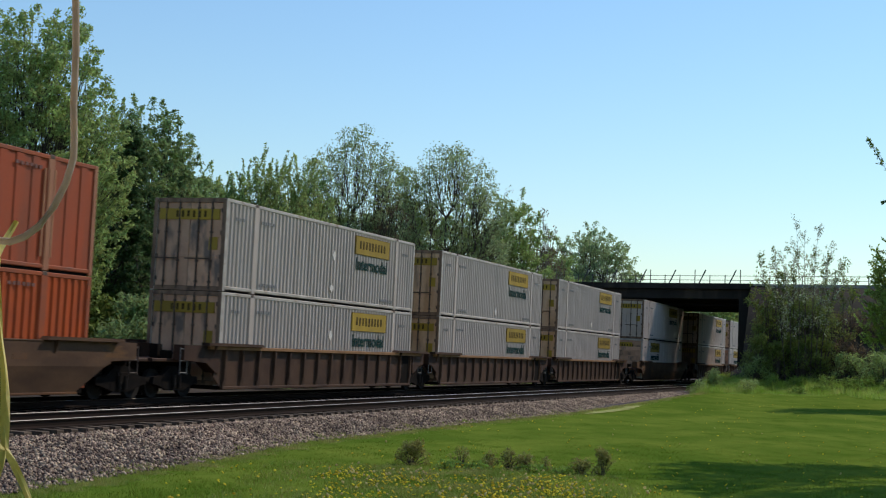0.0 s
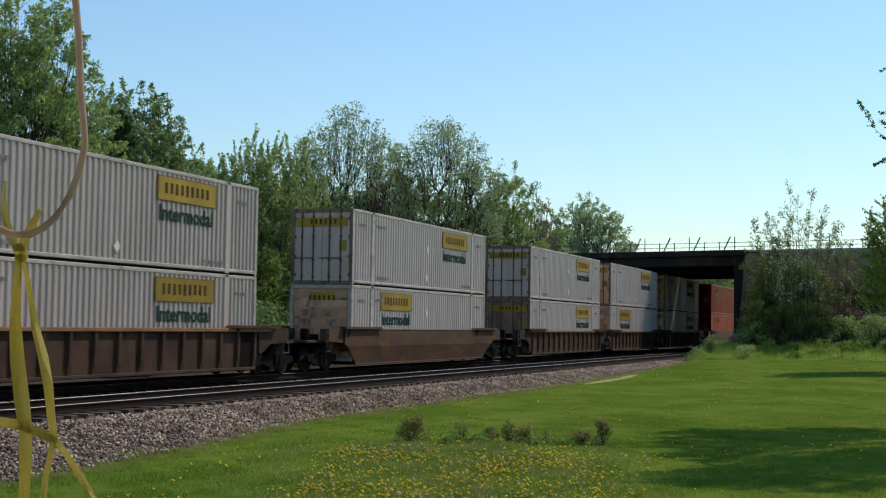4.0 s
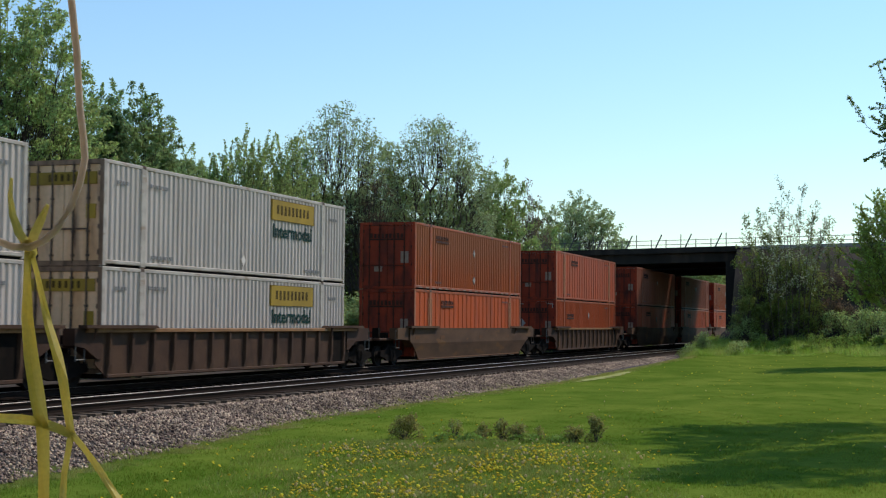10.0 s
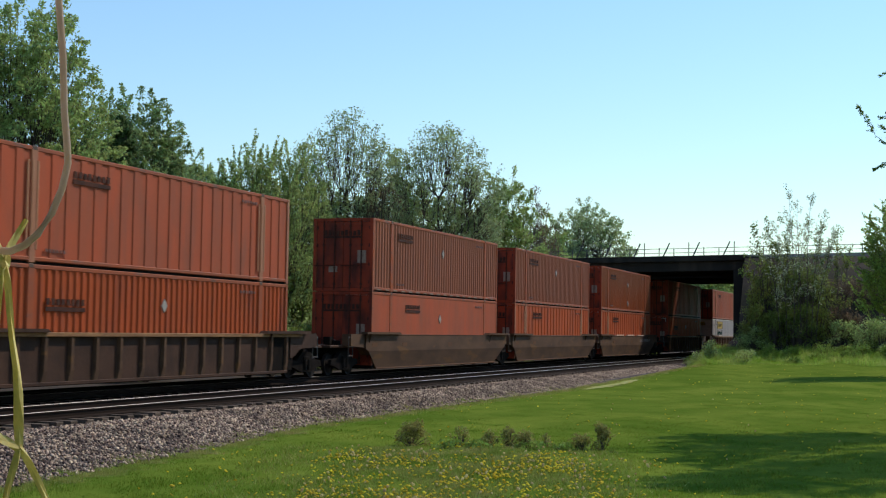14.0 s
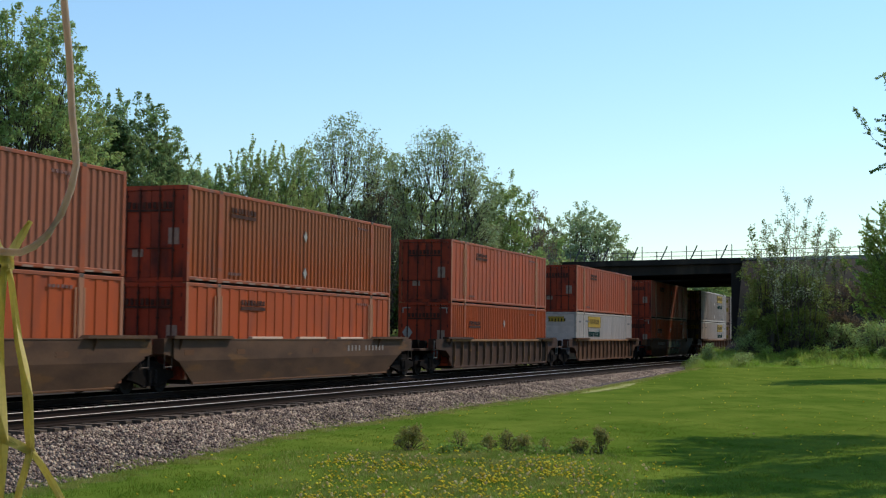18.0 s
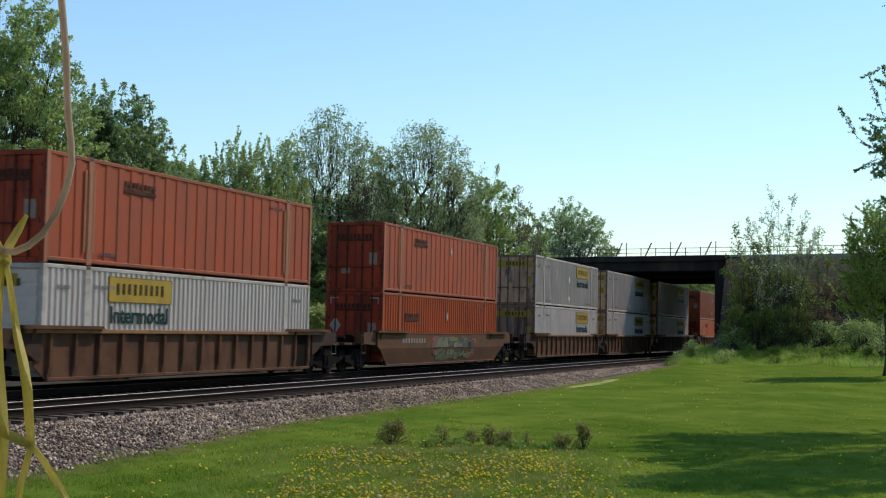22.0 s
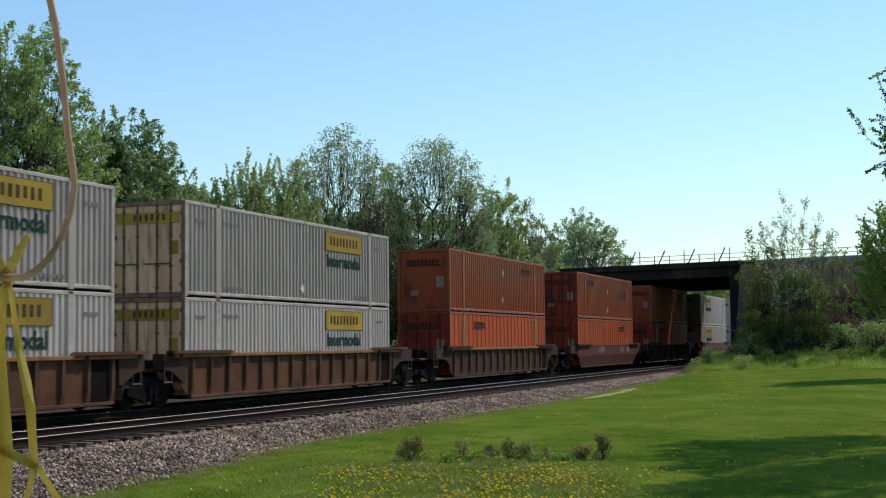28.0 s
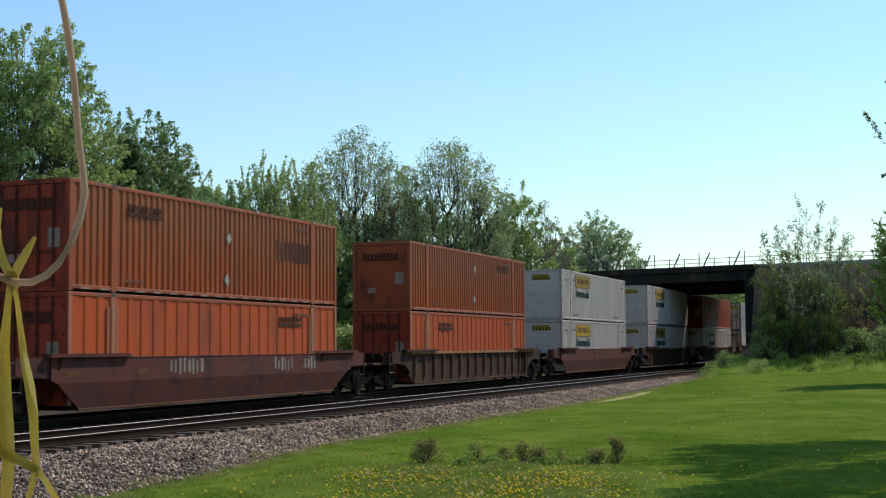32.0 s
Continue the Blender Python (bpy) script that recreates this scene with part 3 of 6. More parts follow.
def glyph(a0, a1, z0, z1, face, rnd, on_end=False):
    """One unreadable sign stroke: a slim upright bar."""
    b = Build()
    lean = rnd.uniform(0.0, 0.12) * (z1 - z0)
    rows = [(a0 + 0.1 * (a1 - a0), a0 + 0.66 * (a1 - a0), z0 + lean, z1)]
    for p0, p1, q0, q1 in rows:
        if on_end:
            b.box(face - 0.01, face, p0, p1, q0, q1)
        else:
            b.box(p0, p1, face - 0.01, face, q0, q1)
    return b


def container(key, style, paint, rail, door, post, sign_x, end_kind="doors", label="", diamonds=(), patch=None, mark_z=2.14, brackets=False):
    """style: 'fine' or 'wide' ribs. sign_x: where the side's sign starts. end_kind: 'doors' or 'slats'."""
    rnd = random.Random(key)
    white = sign_x is not None and style == "white"
    t = tagged(new("intermodal_container"), label, "container", "containers on the train")
    ribs = {"white": (0.265, 0.045), "fine": (0.30, 0.042), "wide": (0.62, 0.026), "smooth": (2.0, 0.004)}[style]
    # side walls in three bays between the posts
    for side, out in (("side_wall", -1), ("far_side_wall", 1)):
        b = Build()
        y = out * (HALF - 0.012)
        for x0, x1 in ((0.13, 1.88), (2.10, 14.05), (14.27, CL - 0.13)):
            if style == "wide":
                v, f = corrugated(x0, x1, ribs[0], ribs[1], 0.16, CH - 0.10, y, out, 0.455)
            else:
                v, f = corrugated(x0, x1, ribs[0], ribs[1], 0.16, CH - 0.10, y, out)
            b.add(v, f)
        part(side, b, paint, t)
    for name, y0, y1 in (("bottom_rail", -HALF, -HALF + 0.09), ("bottom_rail", HALF - 0.09, HALF)):
        part(name, Build().box(0.1, CL - 0.1, y0, y1, 0.06, 0.17, 0.02), rail, t)
    for name, y0, y1 in (("top_rail", -HALF, -HALF + 0.09), ("top_rail", HALF - 0.09, HALF)):
        part(name, Build().box(0.1, CL - 0.1, y0, y1, CH - 0.11, CH, 0.015), rail, t)
    for x in (0.0, CL - 0.14):
        for y in (-HALF, HALF - 0.14):
            near_end = x == 0 and end_kind == "doors"
            part("corner_post", Build().box(x, x + 0.14, y, y + 0.14, 0, CH, 0.015), rail if style != "wide" else post, t)
            if near_end:
                part("post_facing", Build().box(-0.008, 0.004, y + 0.012, y + 0.138, 0.02, CH - 0.02), FRAME_GRIMY if white else door, t, "grimy face of the door frame")
    for x in (1.87, 14.04):
        for out in (-1, 1):
            y0, y1 = (-HALF - 0.006, -HALF + 0.10) if out < 0 else (HALF - 0.10, HALF + 0.006)
            p_ = part("lifting_post", Build().box(x, x + 0.24, y0, y1, 0.02, CH - 0.02, 0.01), post, t)
            if style == "wide" and out < 0:
                g = Build()
                for k_ in range(3):
                    g.box(x - 0.16 + 0.2 * k_, x - 0.10 + 0.2 * k_, y0 - 0.012, y0 + 0.02, 0.35, CH - 0.35)
                part("post_strip", g, STRIP_TAN, t)
    for x in (1.87, 14.04):
        part("lifting_casting", Build().box(x + 0.03, x + 0.21, -HALF - 0.012, -HALF + 0.12, CH - 0.10, CH + 0.018, 0.02), STEEL_BAR, t)
    part("roof", Build().box(0.02, CL - 0.02, -HALF + 0.02, HALF - 0.02, CH - 0.06, CH - 0.02), ROOF, t)
    # near-black floor edge paints the recess shade between stacked containers
    part("floor", Build().box(0.05, CL - 0.05, -HALF + 0.05, HALF - 0.05, 0.0, 0.14), UNDERGEAR, t)
    # far end wall
    v, f = corrugated(-HALF + 0.13, HALF - 0.13, 0.3, 0.03, 0.1, CH - 0.1, CL - 0.03, 1)
    part("front_wall", Build().add([(b_, a_, c_) for a_, b_, c_ in v], f), paint, t)
    # the end that faces down the line
    part("header", Build().box(0.0, 0.10, -HALF + 0.14, HALF - 0.14, CH - 0.13, CH, 0.01), (FRAME_GRIMY if white else door) if end_kind == "doors" else rail, t)
    part("threshold", Build().box(0.0, 0.10, -HALF + 0.14, HALF - 0.14, 0.0, 0.13, 0.01), (FRAME_GRIMY if white else door) if end_kind == "doors" else rail, t)
    if end_kind == "doors":
        for y0, y1 in ((-HALF + 0.15, -0.01), (0.01, HALF - 0.15)):
            ring = [(0.085, 0.14), (0.085, CH - 0.14), (0.045, CH - 0.14)]
            for z in (1.05,):
                ring += [(0.045, z + 0.07), (0.034, z + 0.05), (0.034, z + 0.01), (0.045, z - 0.01)]
            ring.append((0.045, 0.14))
            leaf = part("door", Build().prism([(x_, z_) for x_, z_ in ring], 1, y0, y1), door, t)
            bar = Build()
            for y in (y0 + 0.36, y1 - 0.30):
                bar.tube([(0.015, y, 0.05), (0.015, y, CH - 0.05)], 0.030, 6)
                for z in (0.25, 0.9, 1.8, 2.55):
                    bar.box(0.0, 0.045, y - 0.05, y + 0.05, z, z + 0.06)
                bar.box(-0.01, 0.02, y, y + 0.42, 0.98, 1.02)
            part("lock_bar", bar, STEEL_BAR if white else RUST_BAR, leaf, "rusty lock bars with handle")
            hinge = Build()
            y = y0 if y0 < -0.5 else y1
            for z in (0.3, 1.0, 1.75, 2.45):
                hinge.box(0.02, 0.07, y - 0.05, y + 0.05, z, z + 0.13)
            tagged(part("hinge", hinge, STEEL_BAR if white else RUST_BAR, leaf), kind="stuff")
    else:
        b = Build().box(0.05, 0.09, -HALF + 0.15, HALF - 0.15, 0.14, CH - 0.14)
        e_ = part("end_wall", b, door, t)
        for i in range(7):
            part("end_slat", Build().box(0.03, 0.055, -HALF + 0.2, HALF - 0.2, 0.25 + 0.36 * i, 0.25 + 0.36 * i + 0.26, 0.008), door, e_)
    if white:
        x0 = sign_x
        x1 = x0 + 3.35
        y = -HALF - 0.002
        s_ = part("sign_panel", Build().box(x0, x1, y - 0.01, y + 0.03, 1.98, 2.68), SIGN_YELLOW, t, "yellow company sign panel with dark bars")
        for i in range(9):
            k_ = (x1 - x0 - 0.7) / 9
            part("sign_bar", glyph(x0 + 0.35 + i * k_, x0 + 0.35 + (i + 0.86) * k_, 2.17, 2.50, y - 0.008, rnd), SIGN_INK, s_)
        part("sign_border", Build().box(x0, x1, y - 0.016, y - 0.008, 2.67, 2.68).box(x0, x1, y - 0.016, y - 0.008, 1.98, 1.99).box(x0, x0 + 0.015, y - 0.016, y - 0.008, 1.98, 2.68).box(x1 - 0.015, x1, y - 0.016, y - 0.008, 1.98, 2.68), SIGN_INK, s_)
        w = link("lettering", WORD, SIGN_GREEN, t, "dark green lettering, Intermodal")
        k_ = (x1 - x0 - 0.3) / (W1 - W0)
        w.matrix_basis = Matrix(((k_, 0, 0, x0 + 0.12 - W0 * k_), (0, 0, -1, y - 0.002), (0, 1.0, 0, 1.40), (0, 0, 0, 1)))
        e_ = part("end_sign", Build().box(0.005 if end_kind == "doors" else 0.02, 0.05, -HALF + 0.25, HALF - 0.2, 2.22, 2.56) if end_kind == "doors" else Build().box(0.015, 0.05, -0.5, 0.5, 2.3, 2.62), SIGN_YELLOW, t, "yellow sign strip on the end")
        for i in range(6):
            part("sign_bar", glyph(-0.6 + i * 0.2, -0.45 + i * 0.2, 2.29, 2.50, 0.005 if end_kind == "doors" else 0.016, rnd, True), SIGN_INK, e_)
        if end_kind == "doors":
            part("placard", Build().box(0.02, 0.05, -HALF + 0.28, -HALF + 0.58, 1.28, 1.68), SIGN_YELLOW, t, "small yellow placard")
        b = bars(Build(), 2.3, 3.3, 2.30, 2.42, 6, y, rnd)
        bars(b, 0.6, 1.2, 2.25, 2.37, 4, y, rnd), bars(b, 14.7, 15.4, 2.25, 2.37, 4, y, rnd), bars(b, 2.4, 3.6, 0.27, 0.39, 7, y, rnd), bars(b, 12.6, 13.9, 0.27, 0.39, 7, y, rnd)
        tagged(part("small_lettering", b, FAINT, t), kind="stuff")
    else:
        y = -HALF - 0.002
        x0 = sign_x if sign_x is not None else 3.5
        m_ = part("company_mark", Build().box(x0, x0 + 1.7, y - 0.012, y, mark_z, mark_z + 0.11), MARK_BROWN, t, "dark company mark bars on the side")
        for i in range(8):
            part("mark_bar", bars(Build(), x0 + i * 0.2125, x0 + (i + 1) * 0.2125, mark_z + 0.14, mark_z + 0.33, 1, y, rnd), MARK_BROWN, m_)
        m_ = part("end_mark", Build().box(0.0, 0.02, -0.80, 0.85, 2.11, 2.18), MARK_BROWN, t, "dark company mark bars on the end")
        for i in range(9):
            part("mark_bar", bars_end(Build(), -0.75 + i * 0.178, -0.75 + (i + 1) * 0.178, 2.20, 2.42, 1, 0.02, rnd, 0.02), MARK_BROWN, m_)
        part("end_label", Build().box(0.02, 0.05, -0.98, -0.62, 1.12, 1.62), LABEL_DIM, t, "worn paper label")
        part("end_label", Build().box(0.02, 0.05, 0.25, 0.62, 0.75, 0.98), LABEL_DIM, t, "worn paper label")
        if brackets:
            for o_ in (-1, 1):
                part("corner_bracket", Build().box(0.02, 0.05, *sorted((o_ * 0.72, o_ * 1.1)), 2.62, 2.67).box(0.02, 0.05, *sorted((o_ * 1.05, o_ * 1.1)), 2.4, 2.66), LABEL_GREY, t, "white painted corner bracket")
            part("end_diamond", Build().prism([(0.85, 1.15), (0.6, 1.5), (0.85, 1.85), (1.1, 1.5)], 0, 0.015, 0.05), LABEL_GREY, t, "pale grey diamond placard")
        b = bars(Build(), 2.5, 3.4, 0.30, 0.40, 6, y, rnd)
        bars(b, 12.7, 13.8, 2.5, 2.6, 6, y, rnd)
        tagged(part("small_lettering", b, FAINT_ORANGE, t), kind="stuff")
        if style == "fine":
            for i in range(18):
                part("reflector_dash", Build().box(0.5 + i * 0.86, 0.5 + i * 0.86 + 0.42, -HALF - 0.006, -HALF + 0.01, 0.06, 0.11), LABEL_DIM, t)
    for x, z in diamonds:
        part("diamond_label", Build().prism([(x, z - 0.20), (x + 0.15, z), (x, z + 0.20), (x - 0.15, z)], 1, -HALF - 0.016, -HALF + 0.02), LABEL_WHITE if white else LABEL_GREY, t, "white diamond placard" if white else "pale grey diamond label")
    if patch:
        part("dark_patch", bars(Build(), patch, patch + 2.6, 1.35, 2.1, 9, -HALF + 0.012, rnd, 0.008), MARK_BROWN, t, "dark faded repaint patch")
    return t


# ---- well cars: local x along the car from the near end of its container, z up from the rail ----


def truck(parent, x):
    """A two-axle truck centred at x."""
    t = new("truck")
    t.parent = parent
    me = bpy.data.meshes.new("truck_bolster")
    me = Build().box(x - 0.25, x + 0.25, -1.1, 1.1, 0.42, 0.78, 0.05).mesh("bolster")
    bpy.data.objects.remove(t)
    t = part("truck", me, UNDERGEAR, parent, "near-black two-axle truck, shade in its colour")
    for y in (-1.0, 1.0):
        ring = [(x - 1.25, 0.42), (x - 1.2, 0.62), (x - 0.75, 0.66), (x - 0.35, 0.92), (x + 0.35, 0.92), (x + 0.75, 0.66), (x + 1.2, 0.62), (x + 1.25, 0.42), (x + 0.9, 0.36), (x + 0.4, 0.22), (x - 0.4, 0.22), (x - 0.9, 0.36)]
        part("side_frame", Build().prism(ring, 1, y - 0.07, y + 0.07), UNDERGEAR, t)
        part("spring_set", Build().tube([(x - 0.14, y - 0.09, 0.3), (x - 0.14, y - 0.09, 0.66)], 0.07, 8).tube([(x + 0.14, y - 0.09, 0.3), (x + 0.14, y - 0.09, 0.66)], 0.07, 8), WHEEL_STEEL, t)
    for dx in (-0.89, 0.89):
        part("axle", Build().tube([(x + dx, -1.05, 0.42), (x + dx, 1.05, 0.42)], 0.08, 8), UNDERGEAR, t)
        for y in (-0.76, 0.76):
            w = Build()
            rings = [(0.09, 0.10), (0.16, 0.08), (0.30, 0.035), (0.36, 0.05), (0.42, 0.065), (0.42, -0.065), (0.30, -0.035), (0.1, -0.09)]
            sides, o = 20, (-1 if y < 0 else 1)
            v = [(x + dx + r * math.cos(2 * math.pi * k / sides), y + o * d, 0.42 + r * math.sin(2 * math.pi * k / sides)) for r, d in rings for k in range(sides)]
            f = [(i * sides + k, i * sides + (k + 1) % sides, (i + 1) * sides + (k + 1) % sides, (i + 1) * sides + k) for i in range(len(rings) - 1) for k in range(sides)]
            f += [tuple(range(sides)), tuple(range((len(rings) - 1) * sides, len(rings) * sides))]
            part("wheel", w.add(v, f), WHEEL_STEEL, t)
    return t


def well_car(kind, near, far, paint, label, graffiti=""):
    """kind 'ribbed' or 'smooth'; near and far: 'couple', 'shared' (carries the truck) or 'hung'."""
    rnd = random.Random(kind + near + far)
    t = tagged(new("well_car"), label, "rail car", "well cars of the train")
    reach = {"couple": 3.35, "shared": 1.45, "hung": 1.45}
    a, b_ = -reach[near], CL + reach[far]
    YO = HALF + 0.16
    TOP = 1.57
    part("well_floor", Build().box(0.1, CL - 0.1, -HALF + 0.02, HALF - 0.02, 0.22, 0.35), UNDERGEAR, t)
    for o in (-1, 1):
        if kind == "ribbed":
            w0, w1 = -0.35, CL + 0.35
            plate = Build()
            y0, y1 = sorted((o * (HALF + 0.03), o * (HALF + 0.06)))
            plate.prism([(w0, TOP), (w1, TOP), (w1, 0.62), (w1 - 0.5, 0.27), (w0 + 0.5, 0.27), (w0, 0.62)], 1, y0, y1)
            sd = part("well_side", plate, paint, t)
            y0, y1 = sorted((o * (HALF + 0.03), o * (YO + 0.03)))
            part("top_sill", Build().box(w0 - 0.5, w1 + 0.5, y0, y1, TOP - 0.11, TOP, 0.012), SILL, sd, "scuffed paler top sill")
            part("bottom_sill", Build().box(w0 + 0.5, w1 - 0.5, *sorted((o * (HALF + 0.02), o * (HALF + 0.12))), 0.24, 0.33, 0.01), paint, sd)
            n_ = 15
            step = (CL - 0.5) / (n_ - 1)
            part("end_bay_plate", Build().box(CL - 0.25 - step, CL + 0.30, *sorted((o * (HALF + 0.055), o * (HALF + 0.068))), 0.34, TOP - 0.112), UNDERGEAR, sd, "near-black end bay plate")
            for i in range(n_):
                x = 0.25 + i * (CL - 0.5) / (n_ - 1)
                st_ = Build()
                # a channel that widens to its foot, with a flange on either side
                yo, yi = o * YO, o * (HALF + 0.05)
                v = [(x - 0.05, yo, TOP - 0.11), (x + 0.05, yo, TOP - 0.11), (x + 0.07, o * (YO - 0.01), 0.60), (x - 0.07, o * (YO - 0.01), 0.60), (x + 0.10, o * (HALF + 0.10), 0.33), (x - 0.10, o * (HALF + 0.10), 0.33)]
                v += [(px_ + (0.03 if px_ > x else -0.03), yi, pz_) for px_, _, pz_ in v]
                st_.add(v, [(0, 1, 2, 3), (3, 2, 4, 5), (1, 7, 8, 2), (2, 8, 10, 4), (0, 3, 9, 6), (3, 5, 11, 9), (0, 6, 7, 1), (5, 4, 10, 11)])
                part("stake", st_, paint if paint is not CAR_DARK else CAR_GREY, sd)
        else:
            w0, w1 = -0.9, CL + 0.9
            y_ = o * (HALF + 0.03)
            upper = Build()
            ya, yb = sorted((o * (YO - 0.03), o * YO))
            upper.prism([(w0, TOP), (w1, TOP), (w1, 1.0), (w1 - 0.25, 0.92), (w0 + 0.25, 0.92), (w0, 1.0)], 1, ya, yb)
            sd = part("well_side", upper, paint, t)
            v = [(w0 + 0.25, o * YO, 0.92), (w1 - 0.25, o * YO, 0.92), (w1 - 1.35, o * (HALF + 0.02), 0.24), (w0 + 1.35, o * (HALF + 0.02), 0.24)]
            v += [(x, y - o * 0.03, z) for x, y, z in v]
            part("lower_side", Build().add(v, [(0, 1, 2, 3), (4, 7, 6, 5), (0, 4, 5, 1), (1, 5, 6, 2), (2, 6, 7, 3), (3, 7, 4, 0)]), paint, sd)
            part("top_sill", Build().box(w0, w1, *sorted((o * (HALF + 0.02), o * (YO + 0.015))), TOP - 0.04, TOP, 0.008), paint, sd)
            part("bottom_sill", Build().box(w0 + 1.3, w1 - 1.3, *sorted((o * (HALF - 0.05), o * (HALF + 0.06))), 0.2, 0.26, 0.01), CAR_TAN, sd)
            if o < 0 and graffiti:
                marks = []
                col = GRAFFITI_WHITE
                if graffiti == "green":
                    for i in range(9):
                        x = 2.0 + i * 0.33
                        marks.append((x, x + 0.17, 1.14, 1.34))
                    # broad sprayed shapes over the upper side and the slope below it
                    skin = lambda z: -YO - 0.006 if z >= 0.92 else -(HALF + 0.02 + (z - 0.24) / 0.68 * (YO - HALF - 0.02)) - 0.010
                    for i in range(84):
                        x, z = 5.6 + 6.2 * rnd.random(), rnd.uniform(0.30, 1.24)
                        w, h = rnd.uniform(0.3, 0.8), rnd.uniform(0.16, 0.30)
                        if z < 0.92 < z + h:
                            z = 0.92
                        d_ = 0.0009 * (i % 17)
                        lean = rnd.uniform(-0.2, 0.2)
                        v = [(x, skin(z) - d_, z), (x + w, skin(z) - d_, z + 0.03), (x + w + lean, skin(z + h - 0.001) - d_, z + h - 0.001), (x + lean * 0.6, skin(z + h - 0.001) - d_, z + h - 0.03)]
                        v += [(px_, py_ + 0.012, pz_) for px_, py_, pz_ in v]
                        ink = GRAFFITI_PINK if x < 6.0 or x > 11.4 else (GRAFFITI_GREEN, GRAFFITI_GREEN, GRAFFITI_DARK, GRAFFITI_PALE)[i % 4]
                        part("painted_shape", Build().add(v, [(0, 1, 2, 3), (4, 7, 6, 5), (0, 4, 5, 1), (1, 5, 6, 2), (2, 6, 7, 3), (3, 7, 4, 0)]), ink, sd, "sprayed shape")
                elif graffiti == "white":
                    for x0, n_ in ((4.6, 4), (11.0, 3), (13.2, 2)):
                        for i in range(2 * n_):
                            x = x0 + i * 0.24
                            marks.append((x, x + rnd.uniform(0.06, 0.16), 1.02 + rnd.uniform(0, 0.1), 1.40 + rnd.uniform(-0.05, 0.12)))
                elif graffiti == "marks":
                    for i in range(10):
                        x = 11.6 + i * 0.34 + (0.3 if i > 3 else 0)
                        marks.append((x, x + 0.13, 1.13, 1.33))
                for x0, x1, z0, z1 in marks:
                    part("painted_mark", Build().box(x0, x1, -YO - 0.006, -YO + 0.01, z0, z1), col, sd, "sprayed mark")
                if graffiti == "marks":
                    # raised peach strips stand in for sunlit stretches of the top sill
                    for x0, x1 in ((3.9, 6.1), (7.4, 9.6), (10.9, 13.0), (14.2, 15.0)):
                        part("sill_pad", Build().box(x0, x1, -YO - 0.02, -HALF - 0.03, TOP - 0.01, TOP + 0.07, 0.015), SUNLIT_PEACH, sd, "pale peach strip standing in for a sunlit stretch of sill")
            # faded placards on the side
            if o < 0:
                for x in (-0.3, 2.9, 8.5, 12.9):
                    part("stencil_patch", Build().box(x, x + 0.55, -YO - 0.005, -YO + 0.01, 1.08, 1.24), CAR_TAN if paint is not CAR_TAN else CAR_GREY, sd)
        # raised corner guides at each end of the well
        for x0, x1, lead in ((-1.1, 2.5, 1), (CL - 2.1, CL + 1.3, -1)):
            x0 = max(x0, a + 0.05)
            x1 = min(x1, b_ - 0.05)
            ya, yb = sorted((o * (HALF + 0.025), o * (YO + 0.14)))
            ring = [(x0, TOP + 0.002), (x1, TOP + 0.002), (x1 - (0.15 if lead > 0 else 0), TOP + 0.09), (x0 + (0.15 if lead < 0 else 0), TOP + 0.09)]
            part("corner_guide", Build().prism(ring, 1, ya, yb), paint, t, "raised scuffed corner guide")
            part("guide_gusset", Build().prism([(o * (YO + 0.0), TOP), (o * (YO + 0.13), TOP), (o * (YO + 0.0), TOP - 0.35)], 0, x0 + 0.5, x0 + 0.53), paint, t)
    for end, x, lead in ((near, 0.0, -1), (far, CL, 1)):
        r = reach[end]
        xa, xb = sorted((x + lead * 0.12, x + lead * r))
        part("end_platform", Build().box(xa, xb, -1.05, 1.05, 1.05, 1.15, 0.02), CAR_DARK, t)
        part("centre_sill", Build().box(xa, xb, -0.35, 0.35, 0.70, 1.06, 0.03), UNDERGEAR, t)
        # side arms that carry the platform's corners
        for o in (-1, 1):
            ya, yb = sorted((o * 1.02, o * (HALF + 0.1)))
            xe = x + lead * min(r - 0.1, 2.2)
            ring = [(x + lead * 0.1, TOP), (xe, TOP), (xe, 1.12), (x + lead * 0.9, 1.05), (x + lead * 0.3, 0.75), (x + lead * 0.1, 0.75)]
            part("end_arm", Build().prism(ring, 1, ya, yb), CAR_DARK if kind == "ribbed" else paint, t)
        # ladder and grab irons
        xl = x + lead * min(r - 0.2, 2.35)
        for o in (-1, 1):
            g = Build()
            y = o * (HALF + 0.06)
            for dx in (0, 0.4):
                g.tube([(xl + dx * lead * -1, y, 0.7), (xl + dx * lead * -1, y, 1.5)], 0.02, 5)
            for z in (0.75, 1.1, 1.45):
                g.tube([(xl, y, z), (xl - 0.4 * lead, y, z)], 0.017, 5)
            part("end_ladder", g, GRAB_WHITE if kind == "ribbed" else STEEL_BAR, t, "pale worn grab irons")
        for y in (-0.8, -0.45, 0.3, 0.75):
            part("brake_gear", Build().box(xl - 0.1 * lead - 0.12, xl - 0.1 * lead + 0.12, y - 0.14, y + 0.14, 1.15, 1.15 + rnd.uniform(0.15, 0.42), 0.03), UNDERGEAR, t)
        if end == "couple":
            truck(t, x + lead * 2.05)
            part("coupler", Build().box(min(x + lead * r, x + lead * 3.7), max(x + lead * r, x + lead * 3.7), -0.14, 0.14, 0.72, 0.98, 0.04), UNDERGEAR, t)
            h = Build().tube([(x + lead * 3.3, -0.4, 0.8), (x + lead * 3.5, -0.42, 0.45), (x + lead * 3.68, -0.2, 0.4)], 0.03, 6)
            part("brake_hose", h, UNDERGEAR, t)
        elif end == "shared":
            truck(t, x + lead * 1.475)
    return t


